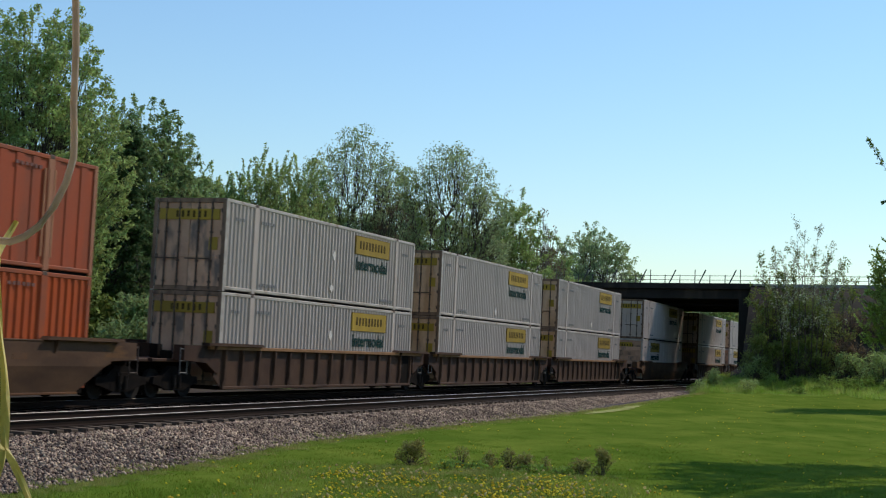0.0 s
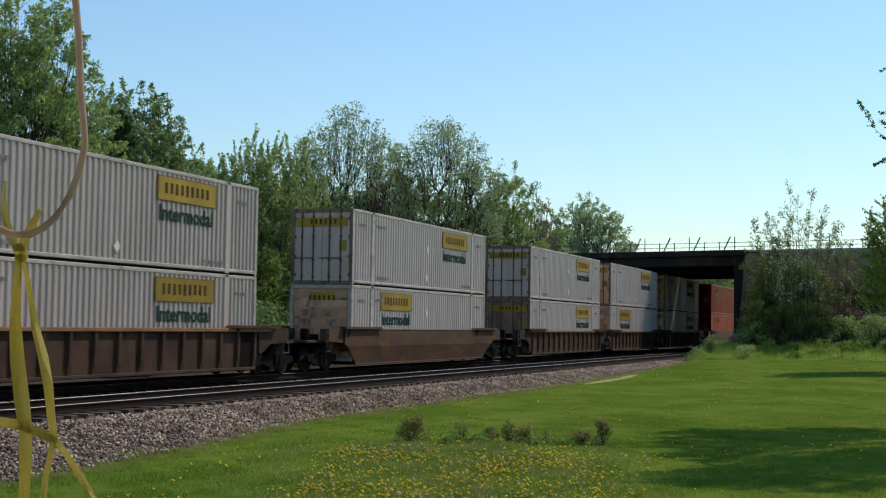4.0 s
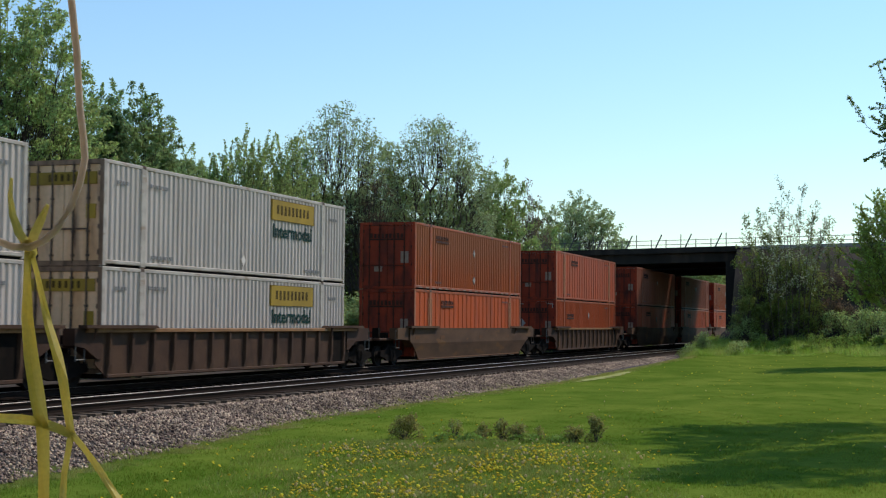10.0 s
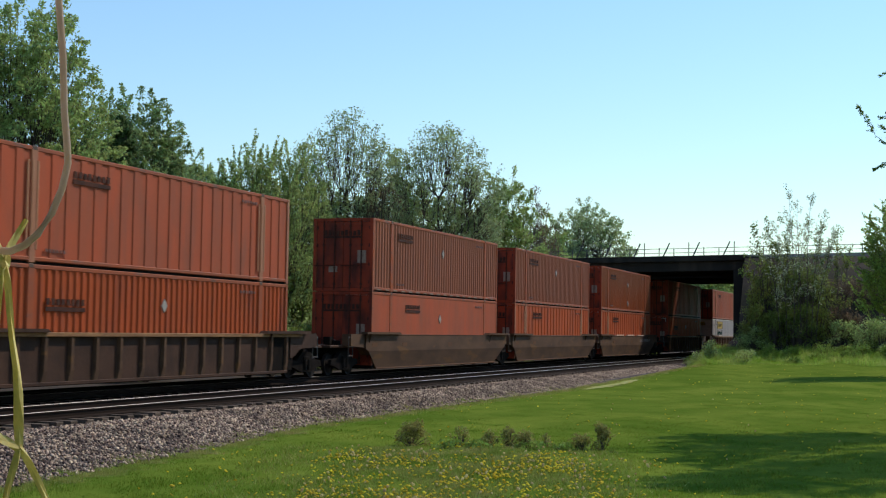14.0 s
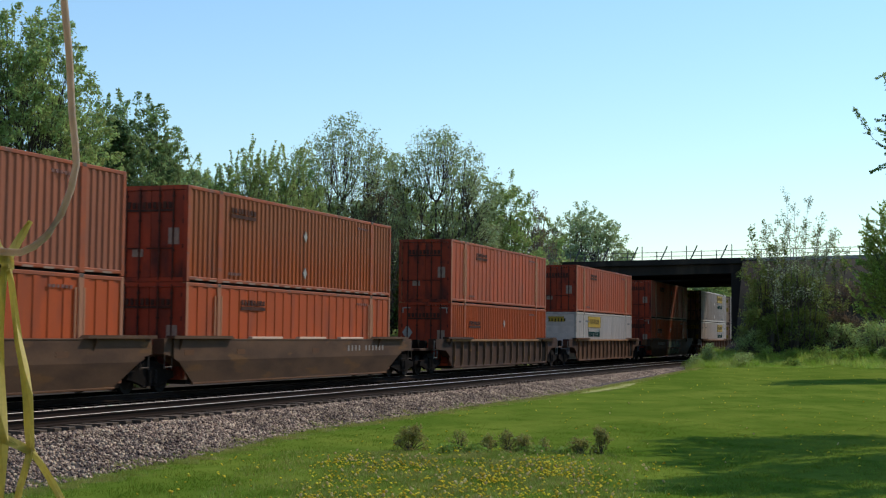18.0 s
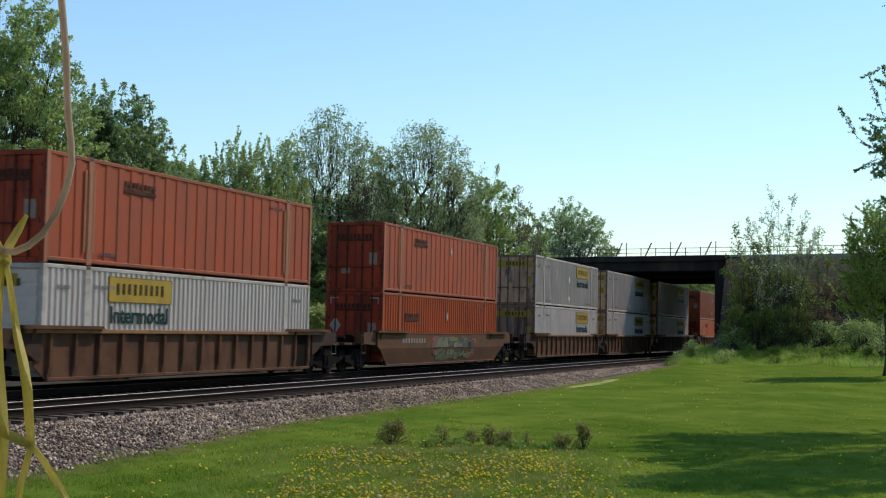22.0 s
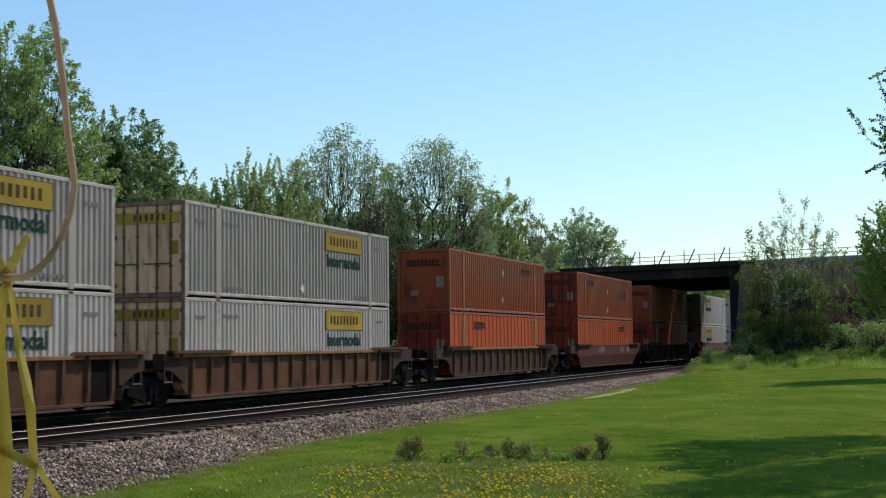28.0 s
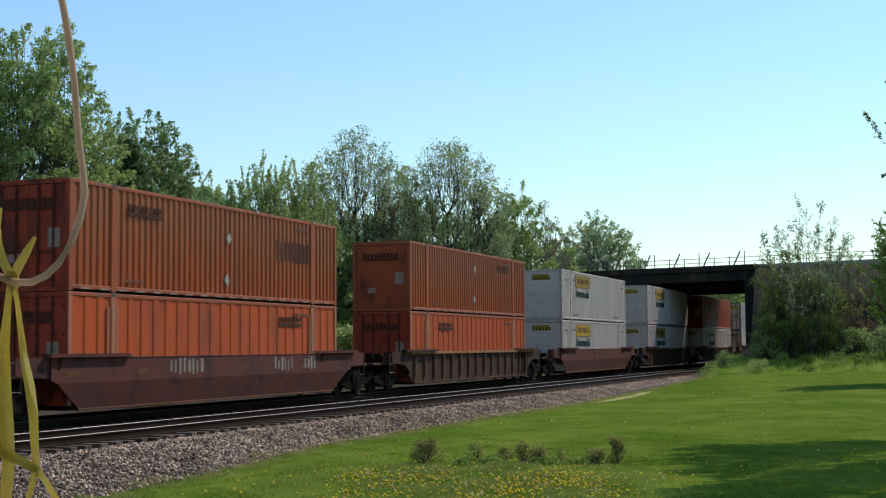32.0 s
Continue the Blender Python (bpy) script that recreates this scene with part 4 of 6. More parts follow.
CAR_LOOK = {
    "rb": ("ribbed", CAR_BROWN, "rusty brown well car with ribbed sides", ""),
    "rk": ("ribbed", CAR_SOOT, "sooty dark brown well car with ribbed sides", ""),
    "rd": ("ribbed", CAR_DARK, "dark brown well car with ribbed sides", ""),
    "sg": ("smooth", CAR_GREY, "dusty taupe well car with smooth folded sides", ""),
    "sm": ("smooth", CAR_GREY, "dusty taupe well car with stencilled marks", "marks"),
    "st": ("smooth", CAR_TAN, "tan well car with green graffiti on its side", "green"),
    "sw": ("smooth", CAR_RED, "oxide red well car with white graffiti", "white"),
    "sr": ("smooth", CAR_RED, "oxide red well car with smooth sides", ""),
}
BOX_LOOK = {
    "w1": dict(style="white", paint=WHITE, rail=WHITE_RAIL, door=WHITE_DOOR, post=WHITE_RAIL, sign_x=10.0, label="white ribbed container with grimy doors and yellow sign", diamonds=((8.1, 1.75), (8.0, 0.55))),
    "w2": dict(style="white", paint=WHITE, rail=WHITE_RAIL, door=TAN_DOOR, post=WHITE_RAIL, sign_x=10.0, label="white ribbed container with rust-streaked doors", diamonds=((8.0, 0.5),)),
    "u1": dict(style="white", paint=WHITE_DULL, rail=WHITE_RAIL, door=WHITE_DOOR, post=WHITE_DULL, sign_x=10.0, label="dull grey-white ribbed container with grimy doors", diamonds=((8.1, 1.75), (8.0, 0.55))),
    "u2": dict(style="white", paint=WHITE_DULL, rail=WHITE_RAIL, door=TAN_DOOR, post=WHITE_DULL, sign_x=10.0, label="dull grey-white ribbed container with rust-streaked doors", diamonds=((8.0, 0.5),)),
    "v1": dict(style="white", paint=WHITE_WORN, rail=WHITE_RAIL, door=WHITE_DOOR, post=WHITE_WORN, sign_x=10.0, label="worn greyish-white ribbed container with grimy doors", diamonds=((8.1, 1.75), (8.0, 0.55))),
    "v2": dict(style="white", paint=WHITE_WORN, rail=WHITE_RAIL, door=TAN_DOOR, post=WHITE_WORN, sign_x=10.0, label="worn greyish-white ribbed container with tan rusty doors", diamonds=((8.0, 0.5),)),
    "w5": dict(style="white", paint=WHITE, rail=WHITE_RAIL, door=CLEAN_DOOR, post=WHITE_RAIL, sign_x=10.0, label="white ribbed container with fairly clean doors and yellow sign", diamonds=((8.1, 1.75), (8.0, 0.55))),
    "w6": dict(style="white", paint=WHITE, rail=WHITE_RAIL, door=RUST_DOOR, post=WHITE_RAIL, sign_x=10.0, label="white ribbed container with brown rust-stained doors", diamonds=((8.0, 0.55),)),
    "w3": dict(style="white", paint=WHITE, rail=WHITE_RAIL, door=WHITE, post=WHITE_RAIL, sign_x=3.0, end_kind="slats", label="white ribbed container with slatted white end", diamonds=()),
    "w4": dict(style="white", paint=WHITE, rail=WHITE_RAIL, door=WHITE_DOOR, post=WHITE_RAIL, sign_x=2.9, end_kind="slats", label="white ribbed container with its sign near the slatted end", diamonds=((8.1, 1.9),)),
    "of": dict(style="fine", paint=ORANGE, rail=ORANGE_RAIL, door=ORANGE_DOOR, post=ORANGE_RAIL, sign_x=2.6, label="orange container with fine ribs", diamonds=((8.2, 2.0),), mark_z=1.75, brackets=True),
    "or": dict(style="fine", paint=RUST_ORANGE, rail=ORANGE_RAIL, door=ORANGE_DOOR, post=ORANGE_RAIL, sign_x=2.65, label="sooty rust-orange container with fine ribs", diamonds=((8.1, 1.9), (8.1, 0.6))),
    "op": dict(style="fine", paint=RUST_ORANGE, rail=ORANGE_RAIL, door=ORANGE_DOOR, post=ORANGE_RAIL, sign_x=2.65, label="sooty orange container with a dark repaint patch", diamonds=((8.2, 1.9), (8.1, 0.6)), patch=11.4),
    "oq": dict(style="fine", paint=DUSTY_ORANGE, rail=ORANGE_RAIL, door=ORANGE_DOOR, post=ORANGE_RAIL, sign_x=2.65, label="dusty pinkish-orange container with fine ribs", diamonds=((8.1, 1.9),)),
    "od": dict(style="fine", paint=RUST_ORANGE, rail=ORANGE_RAIL, door=ORANGE_END, post=ORANGE_RAIL, sign_x=11.6, end_kind="slats", label="sooty orange container with ribbed end wall", diamonds=((8.2, 2.1), (8.1, 0.7))),
    "ow": dict(style="wide", paint=PALE_ORANGE, rail=ORANGE_RAIL, door=ORANGE_DOOR, post=TAN_POST, sign_x=3.6, label="faded orange container with wide panels and tan posts"),
    "ov": dict(style="wide", paint=PALE_ORANGE, rail=ORANGE_RAIL, door=ORANGE_DOOR, post=TAN_POST, sign_x=3.6, label="faded orange container with wide panels and a diamond label", diamonds=((8.6, 2.15),)),
    "oo": dict(style="wide", paint=ORANGE, rail=ORANGE_RAIL, door=ORANGE_DOOR, post=TAN_POST, sign_x=3.4, label="orange container with wide panels and tan posts"),
    "on": dict(style="wide", paint=ORANGE, rail=ORANGE_RAIL, door=ORANGE_DOOR, post=TAN_POST, sign_x=11.6, label="orange container with wide panels, its mark near the far post"),
    "os": dict(style="smooth", paint=PALE_ORANGE, rail=ORANGE_RAIL, door=ORANGE_DOOR, post=ORANGE_RAIL, sign_x=3.6, label="faded orange smooth-sided container", diamonds=((7.8, 1.9), (7.8, 0.6))),
}
# start of each container at 0 s, car look, near end, far end, lower box, upper box
TRAIN = [
    (-44.7, "sg", "couple", "couple", "of", "ow"),
    (-21.6, "rk", "couple", "hung", "v1", "v1"),
    (-2.1, "rk", "shared", "hung", "v2", "v2"),
    (17.6, "rk", "shared", "couple", "v2", "v2"),
    (41.5, "sg", "couple", "couple", "w4", "w5"),
    (65.6, "rk", "couple", "hung", "w6", "w5"),
    (84.9, "rk", "shared", "hung", "w4", "w2"),
    (104.4, "rk", "shared", "couple", "w2", "w2"),
    (128.1, "sg", "couple", "couple", "oo", "or"),
    (151.7, "rd", "couple", "couple", "of", "ow"),
    (175.3, "sg", "couple", "hung", "os", "oq"),
    (194.6, "sg", "shared", "hung", "oo", "oq"),
    (214.1, "sm", "shared", "couple", "oo", "or"),
    (237.7, "rd", "couple", "couple", "of", "ow"),
    (260.9, "rb", "couple", "couple", "w3", "ow"),
    (284.3, "st", "couple", "couple", "of", "ov"),
    (308.1, "rb", "couple", "hung", "w6", "u1"),
    (327.4, "rb", "shared", "hung", "w2", "u2"),
    (347.3, "rb", "shared", "couple", "w2", "u2"),
    (370.9, "rd", "couple", "couple", "oo", "od"),
    (394.7, "sw", "couple", "couple", "on", "op"),
    (418.1, "rd", "couple", "couple", "oo", "od"),
    (441.6, "sr", "couple", "couple", "w3", "w3"),
    (465.0, "rd", "couple", "couple", "w3", "w3"),
    (488.5, "rd", "couple", "couple", "w3", "of"),
    (512.0, "rd", "couple", "couple", "w1", "u1"),
]
made_cars, made_boxes, MOVING = {}, {}, []


def unit_pose(s, z):
    x, y = tp(s, FAR_V)
    return pose(x, y, RAIL_Z + z, 0, 0, YAW)


for s0, look_key, near, far, low, up in TRAIN:
    key = (look_key, near, far)
    if key not in made_cars:
        kind, paint, label, graffiti = CAR_LOOK[look_key]
        c = made_cars[key] = well_car(kind, near, far, paint, label, graffiti)
        c.matrix_basis = unit_pose(s0, 0)
    else:
        c = copy_thing(made_cars[key], unit_pose(s0, 0))
    MOVING.append((c, s0, 0.0))
    for box, z in ((low, 0.35), (up, 0.35 + CH + 0.018)):
        if box not in made_boxes:
            c = made_boxes[box] = container(box, **BOX_LOOK[box])
            c.matrix_basis = unit_pose(s0, z)
        else:
            c = copy_thing(made_boxes[box], unit_pose(s0, z))
        MOVING.append((c, s0, z))

# ---- road bridge over the tracks: u along the track, v across it ----
BX, BY = tp(47.5, 0)
bridge = tagged(new("road_bridge"), "stained concrete road bridge in shade-darkened colour, with two decks and a post fence", "bridge")
bridge.matrix_basis = pose(BX, BY, 0, 0, 0, YAW)     # local x along the track, local -y to the house side


def deck_z(v):
    return 8.4 + 0.018 * (v - 6)


def deck(u0, u1, v0, v1, z0, z1, mat, name, parent=None, label=""):
    """A slab whose heights are below the road line."""
    v = [(u, -vv, deck_z(vv) + dz) for u in (u0, u1) for vv in (v0, v1) for dz in (z0, z1)]
    return part(name, Build().add(v, [(0, 1, 3, 2), (4, 6, 7, 5), (0, 4, 5, 1), (2, 3, 7, 6), (0, 2, 6, 4), (1, 5, 7, 3)]), mat, parent or bridge, label)


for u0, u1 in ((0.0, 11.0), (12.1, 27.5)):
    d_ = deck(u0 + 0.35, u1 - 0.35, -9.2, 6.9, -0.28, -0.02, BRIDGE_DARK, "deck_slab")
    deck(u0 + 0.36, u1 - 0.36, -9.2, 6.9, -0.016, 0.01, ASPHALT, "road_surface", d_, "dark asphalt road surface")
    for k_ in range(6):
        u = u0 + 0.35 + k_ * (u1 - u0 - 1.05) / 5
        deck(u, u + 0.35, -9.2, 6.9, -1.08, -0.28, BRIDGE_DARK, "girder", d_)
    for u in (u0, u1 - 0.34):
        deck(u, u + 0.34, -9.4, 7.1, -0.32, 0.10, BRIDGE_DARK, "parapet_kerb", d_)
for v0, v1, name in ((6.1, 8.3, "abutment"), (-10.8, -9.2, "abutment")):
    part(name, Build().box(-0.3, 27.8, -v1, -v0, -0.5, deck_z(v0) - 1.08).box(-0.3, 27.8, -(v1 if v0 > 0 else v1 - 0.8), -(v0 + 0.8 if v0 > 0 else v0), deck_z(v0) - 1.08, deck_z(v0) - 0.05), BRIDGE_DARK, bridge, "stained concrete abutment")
# fence of upright posts, leaning braces and two rails on the near edge
vs = list(np.arange(-9.0, 7.2, 1.16)) + list(np.arange(8.3, 24, 2.4))
for i, v in enumerate(vs):
    z = deck_z(v)
    tall = 1.15 if i % 3 == 1 else 0.75
    part("fence_post", Build().tube([(0.17, -v, z), (0.17, -v, z + tall)], 0.035, 6), FENCE_STEEL, bridge)
    if i % 2 == 0 and v < 7:
        part("leaning_post", Build().tube([(0.12, -v - 0.25, z - 0.1), (0.05, -v - 0.85, z + 1.15)], 0.05, 6), FENCE_STEEL, bridge, "post leaning out of line")
for dz in (0.35, 0.68):
    part("fence_rail", Build().tube([(0.17, 9.2, deck_z(-9.2) + dz), (0.17, -24, deck_z(24) + dz)], 0.022, 6), FENCE_STEEL, bridge)
part("edge_beam", Build().add([(u, -v, deck_z(v) + dz) for u in (-0.1, 0.3) for v in (7.1, 45) for dz in (-0.18, 0.06)], [(0, 1, 3, 2), (4, 6, 7, 5), (0, 4, 5, 1), (2, 3, 7, 6), (0, 2, 6, 4), (1, 5, 7, 3)]), BRIDGE_PALE, bridge, "pale concrete road edge")

# road embankments either side
for v0, v1, name in ((7.0, 160, "embankment_east"), (-160, -10.5, "embankment_west")):
    vv = np.linspace(v0, v1, 60)
    prof = [(-12.5, None), (-9.0, 0.16), (-6.5, 0.42), (-4.0, 0.68), (-0.6, 0.985), (0.0, 0.985), (27.5, 0.985), (32, 0.6), (40, None)]
    ev = []
    r_ = np.random.default_rng(3)
    for v in vv:
        for u, h in prof:
            x, y = tp(47.5 + u, v)
            g = float(ground_z(x, y))
            near_ab = smooth01((abs(v) - abs(v0 if v0 > 0 else v1)) / 2.5)
            ev.append((x, y, g - 0.3 if h is None else g + (deck_z(min(v, 40)) - 0.12 - g) * h * (1 if -0.7 < u < 28 else (0.35 + 0.65 * near_ab)) + (r_.normal() * 0.12 if 0.1 < h < 0.9 else 0)))
    k = len(prof)
    ii = (np.arange(len(vv) - 1)[:, None] * k + np.arange(k - 1)[None]).ravel()
    e = link(name, mesh_of(name, ev, np.stack([ii, ii + k, ii + k + 1, ii + 1], 1)), EARTH, smooth=True)
    tagged(e, "brown brushy road embankment beside the bridge", "embankment", kind="structure")

# ---- trees and shrubs ----


def leaves(centres, spread, count, size, seed, flat=1.0, droop=0.0):
    """Leaf quads scattered round the centres: arrays of corners and faces."""
    r = np.random.default_rng(seed)
    c = np.repeat(np.asarray(centres), count, 0)
    sp = np.repeat(np.asarray(spread), count, 0)
    n = len(c)
    d = r.normal(size=(n, 3))
    d /= np.linalg.norm(d, axis=1)[:, None]
    p = c + d * sp * (r.random(n) ** 0.5)[:, None]
    p[:, 2] -= droop * np.linalg.norm(p[:, :2] - c[:, :2], axis=1)
    return leaf_quads(p, size, r)


def leaf_quads(p, size, r):
    """One leaf blade at every point, its face turned mostly to the sky."""
    n = len(p)
    up = r.normal(size=(n, 3)) + (0, 0, 0.9)
    a = np.cross(up, r.normal(size=(n, 3)))
    a /= np.linalg.norm(a, axis=1)[:, None]
    b = np.cross(up, a)
    b /= np.linalg.norm(b, axis=1)[:, None]
    s = (size * r.uniform(0.6, 1.35, n))[:, None]
    if size > 0.083:        # leaves far back: one triangle each
        q = np.stack([p - a * s - b * s * 0.45, p + a * s, p + b * s * 0.75 - a * s * 0.3], 1)
        return q.reshape(-1, 3), np.arange(3 * n).reshape(-1, 3)
    q = np.stack([p - a * s, p - b * s * 0.5, p + a * s, p + b * s * 0.5], 1)
    return q.reshape(-1, 3), np.arange(4 * n).reshape(-1, 4)


def wood_mesh(name, nodes, parents, tip, power=0.44):
    """Branches as tapered three-sided pieces; a branch is thicker the more twigs it bears."""
    n = len(nodes)
    load = np.ones(n)
    for i in range(n - 1, 0, -1):
        load[parents[i]] += load[i] if parents[i] >= 0 else 0
    rad = tip * load ** power
    child = np.array([i for i in range(n) if parents[i] >= 0])
    par = np.array(parents)[child]
    p0, p1 = nodes[par], nodes[child]
    d = p1 - p0
    d /= np.linalg.norm(d, axis=1)[:, None] + 1e-9
    a = np.cross(d, np.where(np.abs(d[:, 2:]) > 0.9, (1.0, 0, 0), (0, 0, 1.0)))
    a /= np.linalg.norm(a, axis=1)[:, None] + 1e-9
    b = np.cross(d, a)
    v = []
    for p, k in ((p0, np.minimum(rad[par], rad[child] * 1.5)), (p1, rad[child])):
        for ph in (0.0, 2.094, 4.189):
            v.append(p + (a * math.cos(ph) + b * math.sin(ph)) * k[:, None])
    v = np.stack(v, 1).reshape(-1, 3)
    f = np.array([(0, 1, 4, 3), (1, 2, 5, 4), (2, 0, 3, 5)])
    return mesh_of(name, v, (f[None] + 6 * np.arange(len(child))[:, None, None]).reshape(-1, 4))


def grow(stem, tips, r, lift=0.5, fork=2):
    """Joins every tip to the nearest wood below it, from the trunk outwards: nodes and the parent of each."""
    k = len(stem)
    nodes = np.zeros((k + 2 * len(tips), 3))
    nodes[:k] = stem
    parents = [-1] + list(range(k - 1))
    root = np.asarray(stem[fork])
    far = np.zeros(len(nodes))
    far[:k] = np.linalg.norm(np.asarray(stem) - root, axis=1) * 0.6
    dist = np.linalg.norm(tips - root, axis=1)
    for i in np.argsort(dist):
        p = tips[i]
        aim = root + 0.70 * (p - root) - (0, 0, lift * 0.12 * np.hypot(p[0] - root[0], p[1] - root[1]))
        c = np.linalg.norm(nodes[:k] - aim, axis=1) + 0.9 * np.maximum(0, far[:k] - dist[i])
        j = int(np.argmin(c))
        q = nodes[j]
        gap = np.linalg.norm(p - q)
        nodes[k] = 0.5 * (p + q) + r.normal(size=3) * 0.05 * gap - (0, 0, 0.06 * gap)
        nodes[k + 1] = p
        far[k], far[k + 1] = 0.5 * (far[j] + dist[i]), dist[i]
        parents += [j, k]
        k += 2
    return nodes, parents


def tree(name, x, y, top, radius, low, leaf, label, shoots=300, count=110, leaf_size=0.08, bark=BARK, seed=1, long=1.0, fat=0.20, kind="dome", clumps=40, gather=0.30, filler=0.45, twig=0.006, category="tree", rise=0.22, inner=0.4, lump=0.12, full=2.15, tuft=False, curl=0.12):
    """A tree of trunk, branches and leafy shoots gathered in clumps. low: height of the crown's underside; kind: dome or cone; rise: how far shoots turn up; full: how square-shouldered the crown is; tuft: leaves at the twig ends only."""
    r = np.random.default_rng(seed)
    g = float(ground_z(x, y)) - 0.1
    t = tagged(new(name), label, category)
    t.matrix_basis = pose(x, y, g)
    h, lo = top - g, low - g
    if kind == "dome":
        zc = lo + 0.42 * (h - lo)

        def reach(d):
            out = np.stack([radius * d[:, 0], radius * d[:, 1], np.where(d[:, 2] > 0, h - zc, zc - lo) * d[:, 2]], 1)
            square = (np.hypot(d[:, 0], d[:, 1]) ** full + np.abs(d[:, 2]) ** full) ** (-1 / full)
            return out * (square * (1 + lump * (np.sin(4.1 * d[:, 0] + 3.3 * d[:, 2] + seed) + np.sin(4.7 * d[:, 1] - 5.2 * d[:, 2] + 2.1 * seed)) * 0.6 - 0.5 * lump))[:, None]

        k = np.arange(clumps) + 0.5
        dz, ph = 0.98 - 1.75 * k / clumps, 2.39996 * k + seed
        heads = np.stack([np.sqrt(1 - dz ** 2) * np.cos(ph), np.sqrt(1 - dz ** 2) * np.sin(ph), dz], 1) + r.normal(size=(clumps, 3)) * 0.12
        hf = r.uniform(0.84, 1.04, clumps)
        which = r.integers(0, clumps, shoots)
        d = heads[which] + r.normal(size=(shoots, 3)) * gather
        f = hf[which] * (1 - 0.28 * r.random(shoots) ** 1.5)
        loose = r.random(shoots) < filler
        d[loose] = r.normal(size=(int(loose.sum()), 3)) + (0, 0, 0.15)
        f[loose] = inner + (1.0 - inner) * r.random(int(loose.sum())) ** 0.5
        d /= np.linalg.norm(d, axis=1)[:, None]
        tips = reach(d) * f[:, None] + (0, 0, zc)
        dirs = tips - np.stack([0 * f, 0 * f, lo + 0.75 * (tips[:, 2] - lo)], 1)
        dirs /= np.linalg.norm(dirs, axis=1)[:, None] + 1e-6
        dirs = dirs + r.normal(size=dirs.shape) * 0.5 + (0, 0, rise)
        bole = lo + 0.55 * (h - lo)
    else:
        tiers = 13
        w = (r.integers(0, tiers, shoots) + 0.25 * r.normal(size=shoots)) / tiers
        w = np.clip(w, 0, 0.985)
        arm = r.integers(0, 7, shoots) * 0.8976 + np.floor(w * tiers) * 1.9 + r.normal(size=shoots) * 0.2
        q = radius * (1.03 - w) ** 0.75 * (0.3 + 0.7 * np.sqrt(r.random(shoots)))
        tips = np.stack([np.cos(arm) * q, np.sin(arm) * q, lo + (h - lo) * w + 0.10 * q], 1)
        dirs = np.stack([np.cos(arm), np.sin(arm), 0.25 + 0 * arm], 1) + r.normal(size=(shoots, 3)) * 0.3
        bole = 0.97 * h
    dirs /= np.linalg.norm(dirs, axis=1)[:, None]
    ln = long * r.uniform(0.6, 1.25, len(tips))
    base = tips - dirs * ln[:, None]
    k = max(0.09, 0.013 * h)
    stem = np.array([(0.10 * math.sin(z * 0.6 + seed) * min(1, z), 0.09 * math.cos(z * 0.7 + seed) * min(1, z), z) for z in np.linspace(0, bole, 9)])
    part("trunk", Build().tube(stem, [k * (1.35 if i == 0 else 1 - 0.10 * i) for i in range(9)], 8), bark, t, smooth=True)
    fork = int(np.argmin(np.abs(stem[:, 2] - lo - (0.12 if kind == "dome" else 0.4) * (h - lo))))
    nodes, parents = grow(stem, base, r, 0.6 if kind == "dome" else 0.1, fork)
    m = len(nodes)
    # the leafy shoot itself goes on from its base to its tip
    ends = np.array([m - 2 * len(tips) + 2 * i + 1 for i in range(len(tips))])
    order = np.argsort(np.linalg.norm(base - stem[fork], axis=1))
    nodes = np.concatenate([nodes, tips[order]])
    parents = parents + [int(e) for e in ends]
    part("branching", wood_mesh("branching", nodes, parents, twig), bark, t)
    # leaves in a flat spray along each shoot, thinning towards its tip
    u = r.random((len(tips), count)) ** (0.35 if tuft else 0.8)
    side = np.cross(dirs, (0, 0, 1.0))
    side /= np.linalg.norm(side, axis=1)[:, None] + 1e-6
    wide = fat * (np.ones(u.shape) if tuft else 1.2 - 0.84 * u)
    lat = r.normal(size=u.shape) * wide
    p = base[:, None] * (1 - u[..., None]) + tips[:, None] * u[..., None] + side[:, None] * lat[..., None]
    p = p + r.normal(size=p.shape) * (wide * (0.75 if tuft else 0.42))[..., None]
    p[..., 2] += curl * ln[:, None] * (u ** 2 - 0.3) - 0.25 * np.abs(lat)
    v, f = leaf_quads(p.reshape(-1, 3), leaf_size, r)
    link("crown", mesh_of("crown", v, f), leaf, t)
    return t


def at(px, y):
    """x for a bearing given as sideways metres per 1000 m of depth."""
    return px / 1000 * y


tree("maple_tree", at(-330, 54), 54, 15.8, 4.9, 1.6, LEAF_FRESH, "tall fresh green broadleaf tree behind the track", 1500, 70, 0.075, seed=3, long=0.65, fat=0.20, clumps=70)
tree("maple_tree", at(-425, 57), 57, 15.0, 4.0, 1.2, LEAF_FRESH, "tall fresh green broadleaf tree behind the track", 300, 90, 0.10, seed=4, long=0.79, fat=0.26)
tree("maple_tree", at(-288, 57), 57, 13.0, 2.3, 1.2, LEAF_FRESH, "lower green broadleaf tree behind the track", 420, 90, 0.075, seed=33, long=0.58, fat=0.19, clumps=34)
tree("pine_tree", at(-243, 60), 60, 11.9, 2.6, 0.8, LEAF_DARK, "dark pine with tiered branches behind the track", 420, 95, 0.075, seed=5, long=0.50, fat=0.20, kind="cone", curl=0.1)
tree("maple_tree", at(-234, 64), 64, 13.9, 4.1, 2.0, LEAF_DEEP, "blue-green broadleaf tree growing beside the pine", 900, 85, 0.08, seed=6, long=0.65, fat=0.19, clumps=60, full=2.1)
tree("maple_tree", at(-198, 68), 68, 12.0, 3.2, 1.0, LEAF_DEEP, "green broadleaf tree growing beside the pine", 420, 90, 0.085, seed=26, long=0.65, fat=0.22, clumps=36, full=2.1)
